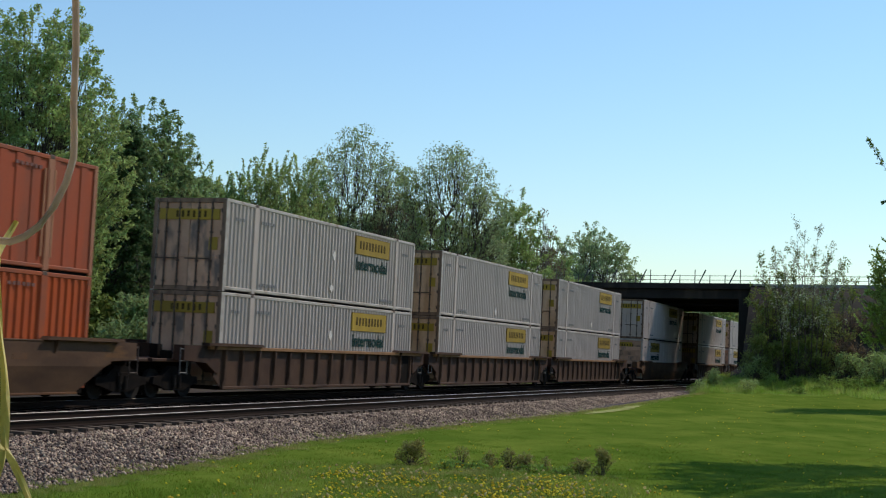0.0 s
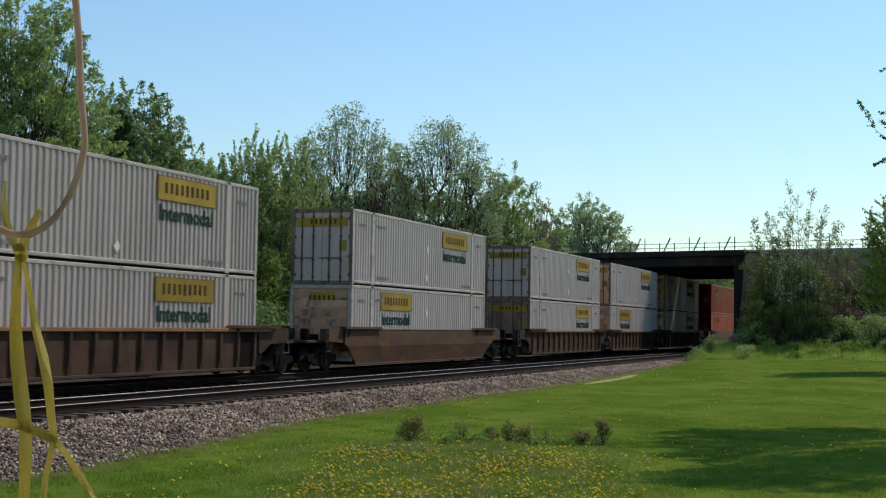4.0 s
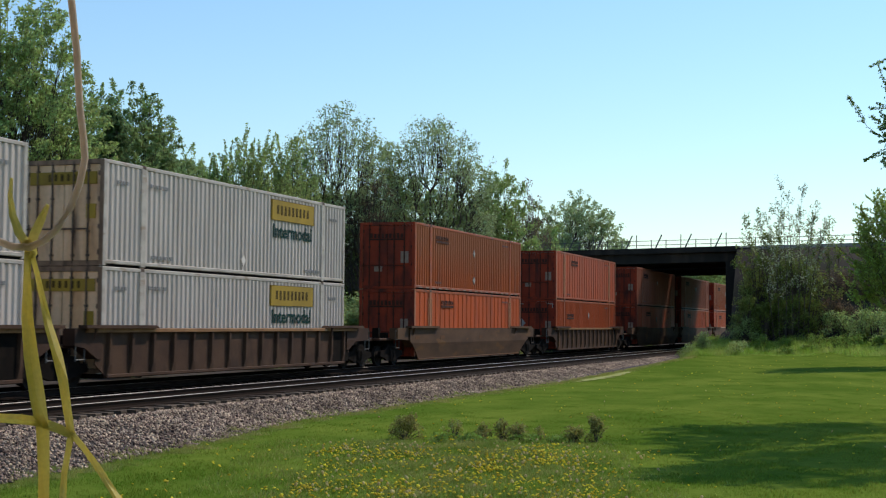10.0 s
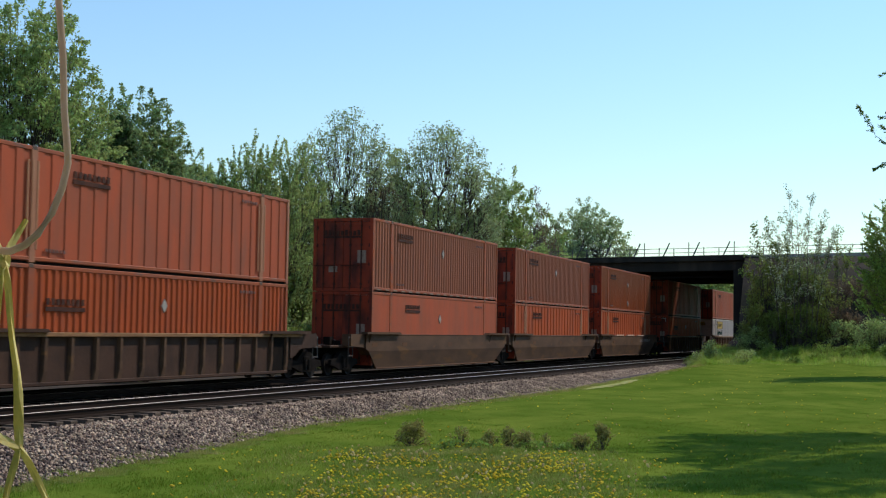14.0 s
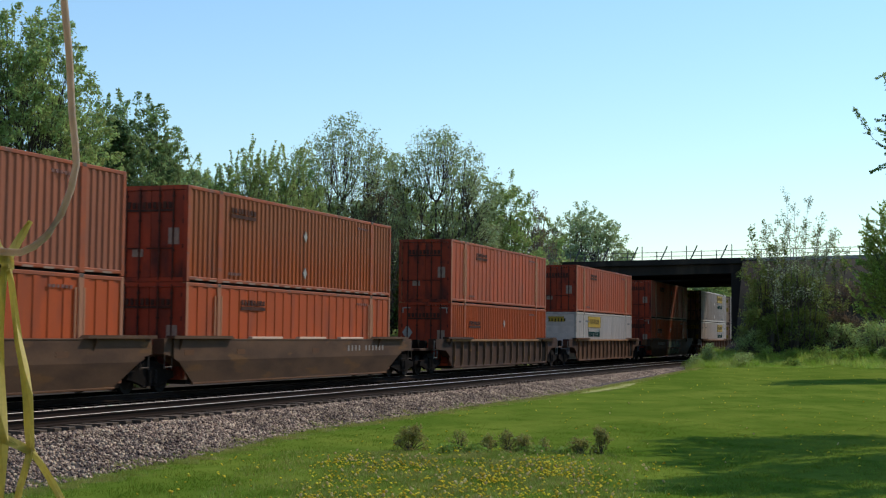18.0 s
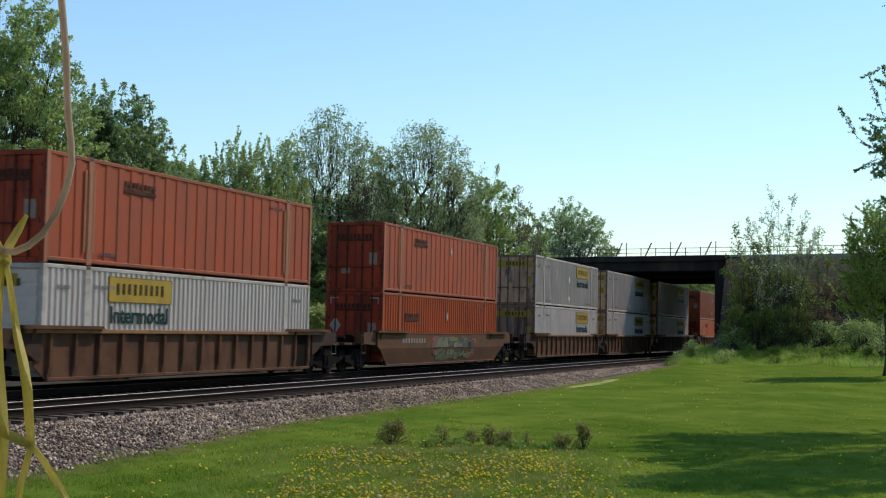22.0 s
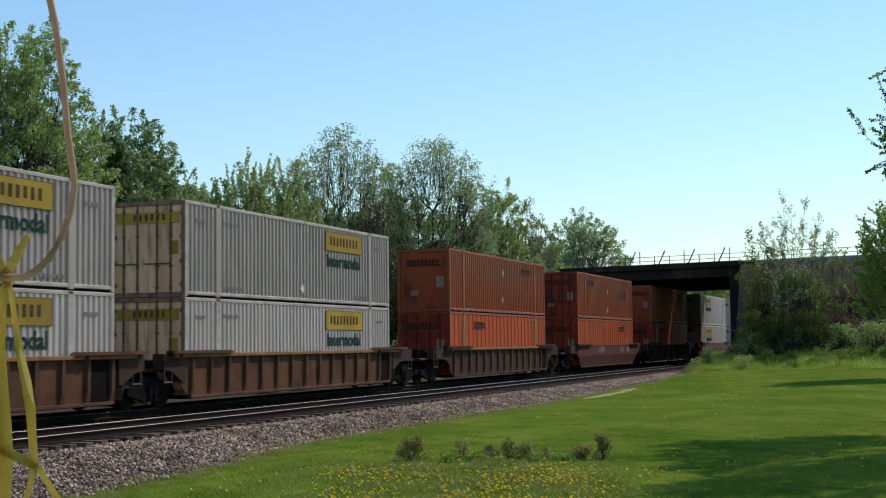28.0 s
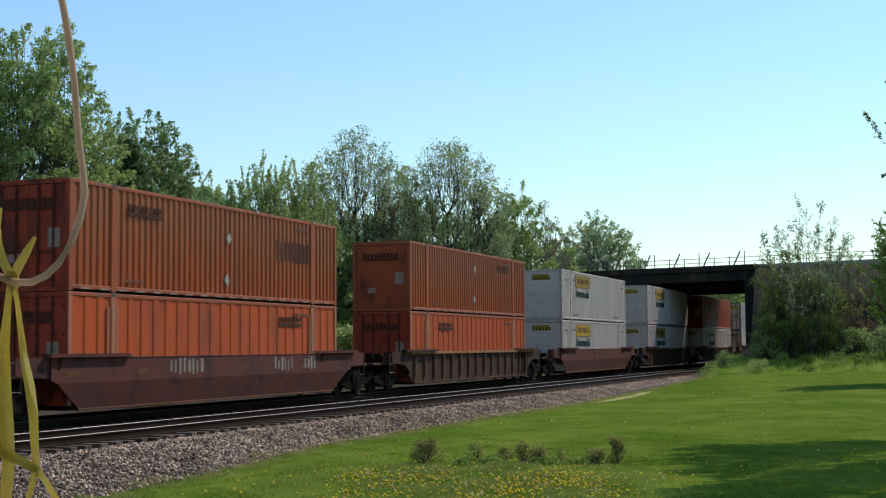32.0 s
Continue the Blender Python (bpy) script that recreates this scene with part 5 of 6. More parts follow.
tree("poplar_tree", at(-176, 77), 77, 12.9, 3.5, 1.0, LEAF_FRESH, "young yellow-green upright tree in the thicket", 460, 70, 0.075, seed=7, long=1.2, fat=0.13, clumps=30, rise=1.2, lump=0.10, filler=0.6)
tree("poplar_tree", at(-150, 78), 78, 13.8, 3.1, 1.0, LEAF_YELLOW, "young green upright tree with pointed tips", 440, 70, 0.075, seed=28, long=1.2, fat=0.14, clumps=30, rise=1.0, lump=0.10, filler=0.6)
tree("poplar_tree", at(-124, 79), 79, 14.8, 3.0, 1.0, LEAF_YELLOW, "young yellow-green upright tree with pointed tips", 440, 70, 0.075, seed=8, long=1.3, fat=0.14, clumps=30, rise=1.2, lump=0.10, filler=0.6, full=1.9)
tree("maple_tree", at(-192, 84), 84, 12.9, 3.6, 0.8, LEAF_FRESH, "leafy green thicket tree", 280, 85, 0.10, seed=9, long=0.72, fat=0.24)
tree("maple_tree", at(-150, 87), 87, 13.0, 3.8, 0.8, LEAF_FRESH, "leafy green thicket tree", 280, 85, 0.10, seed=39, long=0.72, fat=0.24)
tree("maple_tree", at(-107, 85), 85, 13.4, 3.2, 0.8, LEAF_FRESH, "leafy green thicket tree", 260, 85, 0.10, seed=29, long=0.72, fat=0.24)
tree("ash_tree", at(-81, 88), 88, 16.35, 4.2, 5.0, LEAF_ASH, "sparse grey-green tree with open twiggy crown", 820, 22, 0.085, seed=10, long=0.5, fat=0.18, bark=TWIG, clumps=120, gather=0.2, filler=0.6, twig=0.007, rise=0.5, full=2.5, lump=0.08, tuft=True, inner=0.5)
tree("ash_tree", at(-9, 92), 92, 16.35, 4.6, 5.0, LEAF_ASH, "sparse grey-green tree with wide open twiggy crown", 960, 22, 0.085, seed=11, long=0.5, fat=0.18, bark=TWIG, clumps=130, gather=0.2, filler=0.6, twig=0.007, rise=0.5, full=2.5, lump=0.08, tuft=True, inner=0.5)
tree("maple_tree", at(-42, 94), 94, 14.8, 2.6, 1.2, LEAF_FRESH, "leafy green tree between the sparse ones", 300, 80, 0.09, seed=12, long=0.65, fat=0.24, clumps=30)
tree("maple_tree", at(-91, 95), 95, 13.4, 3.2, 0.8, LEAF_DEEP, "leafy green tree behind the sparse ones", 220, 85, 0.11, seed=13, long=0.72, fat=0.26)
tree("maple_tree", at(-62, 97), 97, 13.0, 2.6, 0.8, LEAF_DEEP, "leafy green tree behind the sparse ones", 220, 85, 0.11, seed=31, long=0.72, fat=0.26)
tree("maple_tree", at(-18, 98), 98, 13.6, 3.3, 0.8, LEAF_FRESH, "leafy green tree behind the sparse ones", 240, 85, 0.11, seed=32, long=0.72, fat=0.26)
tree("maple_tree", at(16, 97), 97, 14.0, 3.2, 0.8, LEAF_FRESH, "leafy green tree in the tree row", 360, 85, 0.10, seed=15, long=0.72, fat=0.26)
tree("maple_tree", at(38, 98), 98, 13.8, 3.2, 0.8, LEAF_FRESH, "green tree in the tree row", 480, 80, 0.09, seed=16, long=0.65, fat=0.24)
tree("budding_tree", at(-56, 86), 86, 13.4, 2.0, 1.0, LEAF_BUD, "brown budding tree with thin twigs", 320, 12, 0.07, seed=14, long=0.7, fat=0.15, rise=0.9, twig=0.011, bark=TWIG, tuft=True)
tree("budding_tree", at(58, 104), 104, 13.4, 2.6, 1.0, LEAF_BUD, "bare brown tree with pale twigs", 420, 16, 0.08, seed=36, long=0.8, fat=0.15, bark=PALE_BARK, rise=1.0, twig=0.011, tuft=True)
tree("maple_tree", at(72, 112), 112, 12.0, 3.2, 0.8, LEAF_FRESH, "green tree beside the bridge", 220, 75, 0.12, seed=18, long=0.79, fat=0.30)
tree("maple_tree", at(98, 126), 126, 15.0, 5.2, 2.0, LEAF_GREY, "rounded green tree behind the bridge", 800, 45, 0.11, seed=17, long=0.79, fat=0.26, clumps=46, twig=0.01)
# house side: trees at the lawn's edge
tree("crabapple_tree", 16.4, 35.0, 14.7, 5.6, 3.0, LEAF_DEEP, "green broadleaf lawn tree with upswept leafy branch tips", 1300, 84, 0.052, seed=24, long=1.1, fat=0.085, clumps=36, gather=0.12, filler=0.14, rise=0.1, lump=0.08, inner=0.5, curl=0.05)
tree("tall_lawn_tree", 15.2, 30.4, 15.4, 2.6, 9.0, LEAF_DEEP, "tall slim broadleaf tree that shades the lawn", 300, 70, 0.06, seed=71, long=0.9, fat=0.12, clumps=24, gather=0.16, filler=0.2)
tree("young_lawn_tree", 23.7, 72, 10.3, 3.0, 3.0, LEAF_LIME, "bright green young tree at the lawn edge", 620, 56, 0.07, seed=20, long=1.3, fat=0.085, clumps=60, gather=0.12, filler=0.25, rise=0.35)


def multi_stem(name, x, y, stems, leaf, label, seed, count=26, size=0.08):
    """A shrub of slender stems from one root. stems: (lean to x, lean to y, height)."""
    r = np.random.default_rng(seed)
    g = float(ground_z(x, y)) - 0.05
    t = tagged(new(name), label, "shrub")
    t.matrix_basis = pose(x, y, g)
    cs, twigs = [], Build()
    for lx, ly, h in stems:
        path = [Vector((lx * (0.45 + 0.55 * u ** 1.4) + 0.1 * math.sin(5 * u + lx), ly * u ** 1.4, h * u)) for u in np.linspace(0, 1, 8)]
        b = Build().tube(path, [0.035 * (1 - 0.12 * i) for i in range(8)], 5)
        for k in range(26):
            u = r.uniform(0.3, 1.0)
            i = min(6, int(u * 7))
            p = path[i].lerp(path[i + 1], u * 7 - i)
            q = p + Vector((r.normal() * 0.42, r.normal() * 0.42, r.uniform(0.3, 1.0))) * (1.3 - u * 0.75)
            twigs.tube([p, q], [0.014, 0.004], 3, cap=False)
            cs.append(q), cs.append(p.lerp(q, 0.6))
        part("stem", b, BARK, t)
    tagged(part("twigwork", twigs, BARK, t), kind="stuff")
    v, f = leaves(np.array([tuple(c) for c in cs]), [(0.17, 0.17, 0.26)] * len(cs), count, size, seed + 1)
    link("foliage", mesh_of("foliage", v, f), leaf, t)
    return t


multi_stem("bank_sapling", at(252, 93), 93, [(-1.5, 0.3, 8.4), (-0.7, -0.4, 10.8), (0.1, 0.5, 10.3), (0.9, 0.0, 10.7), (1.6, -0.5, 9.2), (-2.3, 0.0, 7.0), (2.4, 0.3, 8.0)], LEAF_PALE, "tall sparse multi-stemmed shrub with pale leaves by the bridge", 21, 9, 0.065)
multi_stem("bank_sapling", at(243, 94.6), 94.6, [(-2.4, 0.1, 8.4), (-1.2, 0.3, 8.8), (0.2, 0.3, 9.0), (1.3, -0.2, 8.8), (2.4, 0.2, 8.6), (3.4, 0.2, 8.0)], LEAF_SHADE, "open multi-stemmed shrub with dull green leaves by the bridge", 27, 10, 0.075)
multi_stem("bank_sapling", at(233, 95), 95, [(-1.2, 0.3, 7.6), (-0.3, -0.4, 8.8), (0.6, 0.5, 8.2), (1.4, 0.0, 9.0), (-2.0, 0.2, 6.2)], LEAF_BANK, "sparse multi-stemmed shrub with grey-green leaves by the bridge", 22, 14, 0.075)
multi_stem("bank_sapling", at(278, 94), 94, [(-1.0, 0.3, 7.2), (0.2, -0.4, 8.0), (1.2, 0.5, 6.8)], LEAF_BANK, "sparse multi-stemmed shrub with grey-green leaves by the bridge", 23, 12, 0.07)


def shrub(name, x, y, width, height, leaf, label, clusters, count, size, seed, tuft=0.3, bark=BARK, stems=6):
    r = np.random.default_rng(seed)
    g = float(ground_z(x, y)) - 0.03
    t = tagged(new(name), label, "shrub")
    t.matrix_basis = pose(x, y, g)
    cs = []
    for _ in range(clusters):
        a, k, u = r.uniform(0, 6.28), math.sqrt(r.random()), r.random() ** 0.8
        w = width / 2 * (0.55 + 0.45 * math.sin(math.pi * min(1, u + 0.25))) * k
        cs.append((w * math.cos(a), w * math.sin(a), height * (0.12 + 0.80 * u)))
    b = Build()
    for i, c in enumerate(cs):
        if i % max(1, len(cs) // (stems * 3)) == 0:
            b.tube([(c[0] * 0.12, c[1] * 0.12, 0), (c[0] * 0.55, c[1] * 0.55, c[2] * 0.55), c], [0.012 * height + 0.006, 0.008 * height + 0.004, 0.003], 4, cap=False)
    me = bpy.data.meshes.new("stems")
    me.from_pydata(b.v, [], b.f)
    part("stemwork", me, bark, t)
    v, f = leaves(cs, [(tuft, tuft, tuft)] * len(cs), count, size, seed + 9)
    v[:, 2] = np.maximum(v[:, 2], 0.02)
    link("foliage", mesh_of("foliage", v, f), leaf, t)
    return t


# thicket along the far side of the tracks
r_ = random.Random(8)
for i in range(30):
    a = 22 + i * 4.2 + r_.uniform(-1.5, 1.5)
    q = 29.5 + r_.uniform(-1.2, 2.5)
    x, y = a * U[0] - q * N[0], a * U[1] - q * N[1]
    # within this bearing darker leaves paint the shade seen through the car gaps
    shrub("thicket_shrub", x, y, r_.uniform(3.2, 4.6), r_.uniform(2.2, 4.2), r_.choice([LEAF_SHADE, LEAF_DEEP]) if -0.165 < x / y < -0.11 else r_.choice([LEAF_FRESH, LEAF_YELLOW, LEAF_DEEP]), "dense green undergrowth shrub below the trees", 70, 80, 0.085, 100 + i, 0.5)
for i in range(16):
    a = 25 + i * 8 + r_.uniform(-2, 2)
    q = 35 + r_.uniform(0, 3)
    x, y = a * U[0] - q * N[0], a * U[1] - q * N[1]
    # darker leaf colours stand in for the shade behind the trees
    shrub("thicket_shrub", x, y, r_.uniform(6, 7.5), r_.uniform(5.5, 8), r_.choice([LEAF_DEEP, LEAF_SHADE]), "tall undergrowth behind the trees, its green darkened as shade", 60, 130, 0.16, 150 + i, 0.9)
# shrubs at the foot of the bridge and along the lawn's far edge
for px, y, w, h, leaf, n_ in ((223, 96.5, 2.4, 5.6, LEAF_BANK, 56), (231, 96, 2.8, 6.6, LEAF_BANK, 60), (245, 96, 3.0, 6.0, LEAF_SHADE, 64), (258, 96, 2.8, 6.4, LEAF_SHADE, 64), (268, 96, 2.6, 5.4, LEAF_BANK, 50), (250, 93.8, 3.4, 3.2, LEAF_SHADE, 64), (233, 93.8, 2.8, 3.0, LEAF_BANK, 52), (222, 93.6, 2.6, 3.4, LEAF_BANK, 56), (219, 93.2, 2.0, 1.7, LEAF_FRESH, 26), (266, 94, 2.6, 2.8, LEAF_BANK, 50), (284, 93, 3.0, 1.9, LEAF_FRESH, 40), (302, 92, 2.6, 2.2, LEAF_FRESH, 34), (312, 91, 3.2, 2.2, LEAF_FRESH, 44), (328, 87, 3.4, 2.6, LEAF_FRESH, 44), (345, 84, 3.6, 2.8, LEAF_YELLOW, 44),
                               (280, 98, 3.4, 5.0, LEAF_BUD, 50), (293, 97, 3.4, 5.0, LEAF_BUD, 50), (306, 96, 3.4, 4.8, LEAF_BUD, 50), (286, 94, 3.0, 3.2, LEAF_BUD, 45), (188, 90, 0.8, 1.4, LEAF_YELLOW, 14)):
    shrub("bank_shrub", at(px, y), y, w, h, leaf, "wild green shrub on the bank below the bridge", n_, 56, 0.07, int(px * 7 + y), 0.40, bark=TWIG, stems=14)
r_ = random.Random(51)
for i in range(22):
    y = r_.uniform(86, 91.5)
    x = 15.6 + i * 0.72 + r_.uniform(-0.4, 0.4)
    shrub("bank_weed", x, y, r_.uniform(0.9, 1.8), r_.uniform(0.45, 0.95), r_.choice([WEED, LEAF_YELLOW, LEAF_FRESH, WEED]), "leafy green weeds in the rough grass", 16, 34, 0.06, 700 + i, 0.24)
# far woods beyond the bridge and on the skyline
r_ = random.Random(21)
for i in range(26):
    x = -120 + i * 13 + r_.uniform(-4, 4)
    y = 215 + r_.uniform(-15, 40) + (60 if 10 < x < 75 else 0)
    tree("far_tree", x, y, r_.uniform(15, 17.5) if 10 < x < 75 else r_.uniform(8, 11) if x > 0 else r_.uniform(10, 14), 7.0, 1.0, LEAF_FRESH if i % 2 else LEAF_DEEP, "far green tree on the skyline", 50, 60, 0.36, seed=300 + i, long=2.4, fat=0.8)

for i in range(6):
    tree("far_tree", 25 + 3.2 * i, 186 + 5 * (i % 3), 12.4 + 0.5 * (i % 2), 3.8, 1.0, LEAF_FRESH if i % 2 else LEAF_YELLOW, "green tree beside the line beyond the bridge", 170, 60, 0.22, seed=340 + i, long=1.6, fat=0.4)

# small bushes in a row on the lawn
for px, y, w, h, n_, c_ in ((-27, 28.6, 0.74, 0.56, 60, 30), (9, 28.6, 0.52, 0.42, 20, 16), (30, 28.4, 0.40, 0.34, 22, 20), (43, 28.5, 0.42, 0.46, 24, 20), (55, 28.3, 0.50, 0.36, 26, 20), (70, 28.6, 0.30, 0.26, 12, 16), (95, 28.2, 0.52, 0.34, 28, 20), (111, 28.4, 0.44, 0.58, 36, 26)):
    shrub("rose_bush", at(px, y), y, w, h, LEAF_ROSE, "small reddish-green bush planted on the lawn", n_, c_, 0.028, int(900 + px), 0.10, stems=6)
for px, y, w, h, n_ in ((2, 28.0, 0.9, 0.16, 26), (20, 27.8, 0.8, 0.15, 24), (62, 28.0, 0.9, 0.15, 26), (82, 28.0, 0.7, 0.13, 18)):
    shrub("weed_clump", at(px, y), y, w, h, WEED, "low green weeds between the small bushes", n_, 26, 0.03, int(950 + px), 0.09)

# ---- grass and dandelions ----


def blades(n, near, far, seed, tall_lo, tall_hi, width, keep, grow=None, spread=False):
    r = np.random.default_rng(seed)
    y = near * (far / near) ** r.random(n) if spread else np.sqrt(r.random(n) * (far ** 2 - near ** 2) + near ** 2)
    x = (r.random(n) * 2 - 1) * 0.365 * y
    a, q = along_across(x, y)
    ok = keep(x, y, a, q, r)
    x, y = x[ok], y[ok]
    n = len(x)
    h = r.uniform(tall_lo, tall_hi, n)
    if grow:
        h = h * grow(x, y)
    an = r.uniform(0, 6.28, n)
    ln = r.uniform(0.1, 0.7, n) * h
    z = ground_z(x, y) - 0.005
    w = width * r.uniform(0.7, 1.3, n) * (y if spread else 1)
    tip_a = r.uniform(0, 6.28, n)
    p0 = np.stack([x - np.cos(an) * w, y - np.sin(an) * w, z], 1)
    p1 = np.stack([x + np.cos(an) * w, y + np.sin(an) * w, z], 1)
    p2 = np.stack([x + np.cos(tip_a) * ln, y + np.sin(tip_a) * ln, z + h], 1)
    return np.stack([p0, p1, p2], 1).reshape(-1, 3), np.arange(3 * n).reshape(-1, 3)


on_lawn = lambda x, y, a, q, r: q < toe(a) - 0.1 + 0.25 * np.sin(a * 2.1) + 0.15 * np.sin(a * 5.3)
va, fa = blades(430000, 14, 97, 31, 0.014, 0.045, 0.00023, on_lawn, lambda x, y: (1 - 0.62 * smooth01((y - 22) / 22)) * (1 + 0.6 * np.sin(x * 2.9 + 1.3 * np.sin(y * 1.1)) * np.sin(y * 1.7 + 1.1 * np.sin(x * 1.3)) + 0.4 * np.sin(x * 7.1) * np.sin(y * 4.3)), spread=True)
grass = link("lawn_grass", mesh_of("lawn_grass", va, fa), BLADE)
tagged(grass, "short green grass blades of the lawn", "grass", kind="stuff")


def edge_blades(n, seed):
    """Ragged, drier grass in tufts where the lawn meets the stones."""
    r = np.random.default_rng(seed)
    a = 13 * (96 / 13) ** r.random(n)
    q = toe(a) - 0.32 + 0.16 * np.sin(a * 1.7) * np.sin(a * 0.53) + 0.10 * np.sin(a * 6.1 + 1.0) + r.normal(size=n) * (0.12 + 0.10 * np.sin(a * 2.9) ** 2)
    x, y = a * U[0] - q * N[0], a * U[1] - q * N[1]
    h = r.uniform(0.02, 0.09, n) * (0.6 + 0.8 * np.sin(a * 4.3) ** 2)
    an, tip = r.uniform(0, 6.28, n), r.uniform(0, 6.28, n)
    w = 0.00020 * y * r.uniform(0.7, 1.3, n)
    z = np.maximum(ground_z(x, y), np.where(q > toe(a), bed_z(a, q), 0)) - 0.005
    ln = r.uniform(0.2, 0.8, n) * h
    p = [np.stack([x - np.cos(an) * w, y - np.sin(an) * w, z], 1), np.stack([x + np.cos(an) * w, y + np.sin(an) * w, z], 1), np.stack([x + np.cos(tip) * ln, y + np.sin(tip) * ln, z + h], 1)]
    return np.stack(p, 1).reshape(-1, 3), np.arange(3 * n).reshape(-1, 3)


def patch_blades(n, seed):
    """Longer uncut grass and leaves among the dandelions."""
    r = np.random.default_rng(seed)
    y = 15.5 + 12.6 * r.random(n)
    x = np.where(r.random(n) < 0.7, r.normal(0.15, 1.25, n), r.uniform(-3.6, 3.4, n))
    keep = np.sin(x * 3.1 + np.sin(y * 1.3)) * np.sin(y * 1.9 + 0.7 * np.sin(x * 2)) + r.normal(size=n) * 0.5 > -0.15
    x, y = x[keep], y[keep]
    n = len(x)
    h, an, tip = r.uniform(0.03, 0.10, n), r.uniform(0, 6.28, n), r.uniform(0, 6.28, n)
    w, z = r.uniform(0.003, 0.009, n), ground_z(x, y) - 0.005
    ln = r.uniform(0.3, 1.2, n) * h
    p = [np.stack([x - np.cos(an) * w, y - np.sin(an) * w, z], 1), np.stack([x + np.cos(an) * w, y + np.sin(an) * w, z], 1), np.stack([x + np.cos(tip) * ln, y + np.sin(tip) * ln, z + h], 1)]
    return np.stack(p, 1).reshape(-1, 3), np.arange(3 * n).reshape(-1, 3)


vp, fp = patch_blades(60000, 61)
rough_patch = link("dandelion_foliage", mesh_of("dandelion_foliage", vp, fp), PATCH_BLADE)
tagged(rough_patch, "uncut olive grass and leaves among the dandelions", "grass", kind="stuff")
vd, fd = edge_blades(90000, 34)
edge = link("edge_grass", mesh_of("edge_grass", vd, fd), EDGE_BLADE)
tagged(edge, "ragged drier grass along the edge of the stones", "grass", kind="stuff")
wild = lambda x, y, a, q, r: (q < toe(a) + 0.4) & ((y > 85.5 + 1.5 * np.sin(x * 0.8) + 7 * r.random(len(x)) ** 2) | (np.hypot(x - 16.8, y - 88) < 3.5)) & (x > 13.5)
ve, fe = blades(520000, 80, 101, 35, 0.15, 0.62, 0.014, wild, lambda x, y: (0.55 + 0.45 * np.sin(x * 2.3 + 1.5 * np.sin(y * 1.7)) * np.sin(y * 1.9 + x)) * (0.35 + 0.85 * smooth01((y - 85) / 5)) + 0.5 * (np.hypot(x - 16.8, y - 88) < 3))
vf_, ff = blades(60000, 74, 90, 36, 0.15, 0.40, 0.02, lambda x, y, a, q, r: (x > 24) & (y > 80 - 0.2 * (x - 24)))
v = np.concatenate([ve, vf_])
tall_grass = link("tall_grass", mesh_of("tall_grass", v, np.arange(len(v)).reshape(-1, 3)), TALL)
tagged(tall_grass, "rough tall grass at the lawn's far edge below the bridge", "grass", kind="stuff")


def flower_heads(name, pts, rad, height, mat, label, dome):
    r = np.random.default_rng(77)
    n, k = len(pts), 7
    vs_, fs_ = [], []
    ang_ = np.arange(k) * 2 * math.pi / k
    s = rad * r.uniform(0.7, 1.25, n)
    hh = height * r.uniform(0.5, 1.4, n)
    z = ground_z(pts[:, 0], pts[:, 1]) + hh
    tx, ty = r.normal(size=n) * 0.35, r.normal(size=n) * 0.35
    rings = [(0.55, -0.5 * dome), (1.0, 0.0), (0.6, 0.55 * dome), (0.05, 0.75 * dome)]
    allv = []
    for kr, dz in rings:
        cx = pts[:, 0, None] + kr * s[:, None] * np.cos(ang_)[None]
        cy = pts[:, 1, None] + kr * s[:, None] * np.sin(ang_)[None]
        cz = z[:, None] + dz * s[:, None] + kr * s[:, None] * (tx[:, None] * np.cos(ang_)[None] + ty[:, None] * np.sin(ang_)[None])
        allv.append(np.stack([cx, cy, cz], -1))
    V = np.stack(allv, 1).reshape(n, -1, 3)
    f = np.array([(i * k + j, i * k + (j + 1) % k, (i + 1) * k + (j + 1) % k, (i + 1) * k + j) for i in range(3) for j in range(k)])
    F = (f[None] + (4 * k) * np.arange(n)[:, None, None]).reshape(-1, 4)
    ob = link(name, mesh_of(name, V.reshape(-1, 3), F), mat)
    tagged(ob, label, "flowers", kind="stuff")
    # thin stalks
    st_ = np.stack([np.stack([pts[:, 0] - 0.003, pts[:, 1], z - hh], 1), np.stack([pts[:, 0] + 0.003, pts[:, 1], z - hh], 1), np.stack([pts[:, 0] + 0.002, pts[:, 1], z], 1), np.stack([pts[:, 0] - 0.002, pts[:, 1], z], 1)], 1).reshape(-1, 3)
    link("stalks", mesh_of("stalks", st_, np.arange(4 * n).reshape(-1, 4)), BLADE, ob)
    return ob


r = np.random.default_rng(41)
pts = []
# patchy drifts in front of the bushes
drifts = np.stack([r.uniform(-2.4, 2.6, 120), 17 + 9.8 * r.random(120)], 1)
for c in drifts:
    m = r.integers(2, 20)
    pts.append(c + r.normal(size=(m, 2)) * (0.22, 0.40))
pts.append(np.stack([r.uniform(-4.5, 4.2, 170), r.uniform(16, 27, 170)], 1))
pts.append(np.stack([r.normal(0.2, 0.35, 50), r.normal(28.2, 0.4, 50)], 1))
yy = r.uniform(24, 85, 330)
pts.append(np.stack([yy * r.uniform(-0.1, 0.34, 330), yy], 1))
pts = np.concatenate(pts)
a_, q_ = along_across(pts[:, 0], pts[:, 1])
pts = pts[q_ < toe(a_) - 0.5]
flower_heads("dandelions", pts, 0.025, 0.07, YELLOW_FLOWER, "yellow dandelion flowers scattered in the lawn", 0.6)
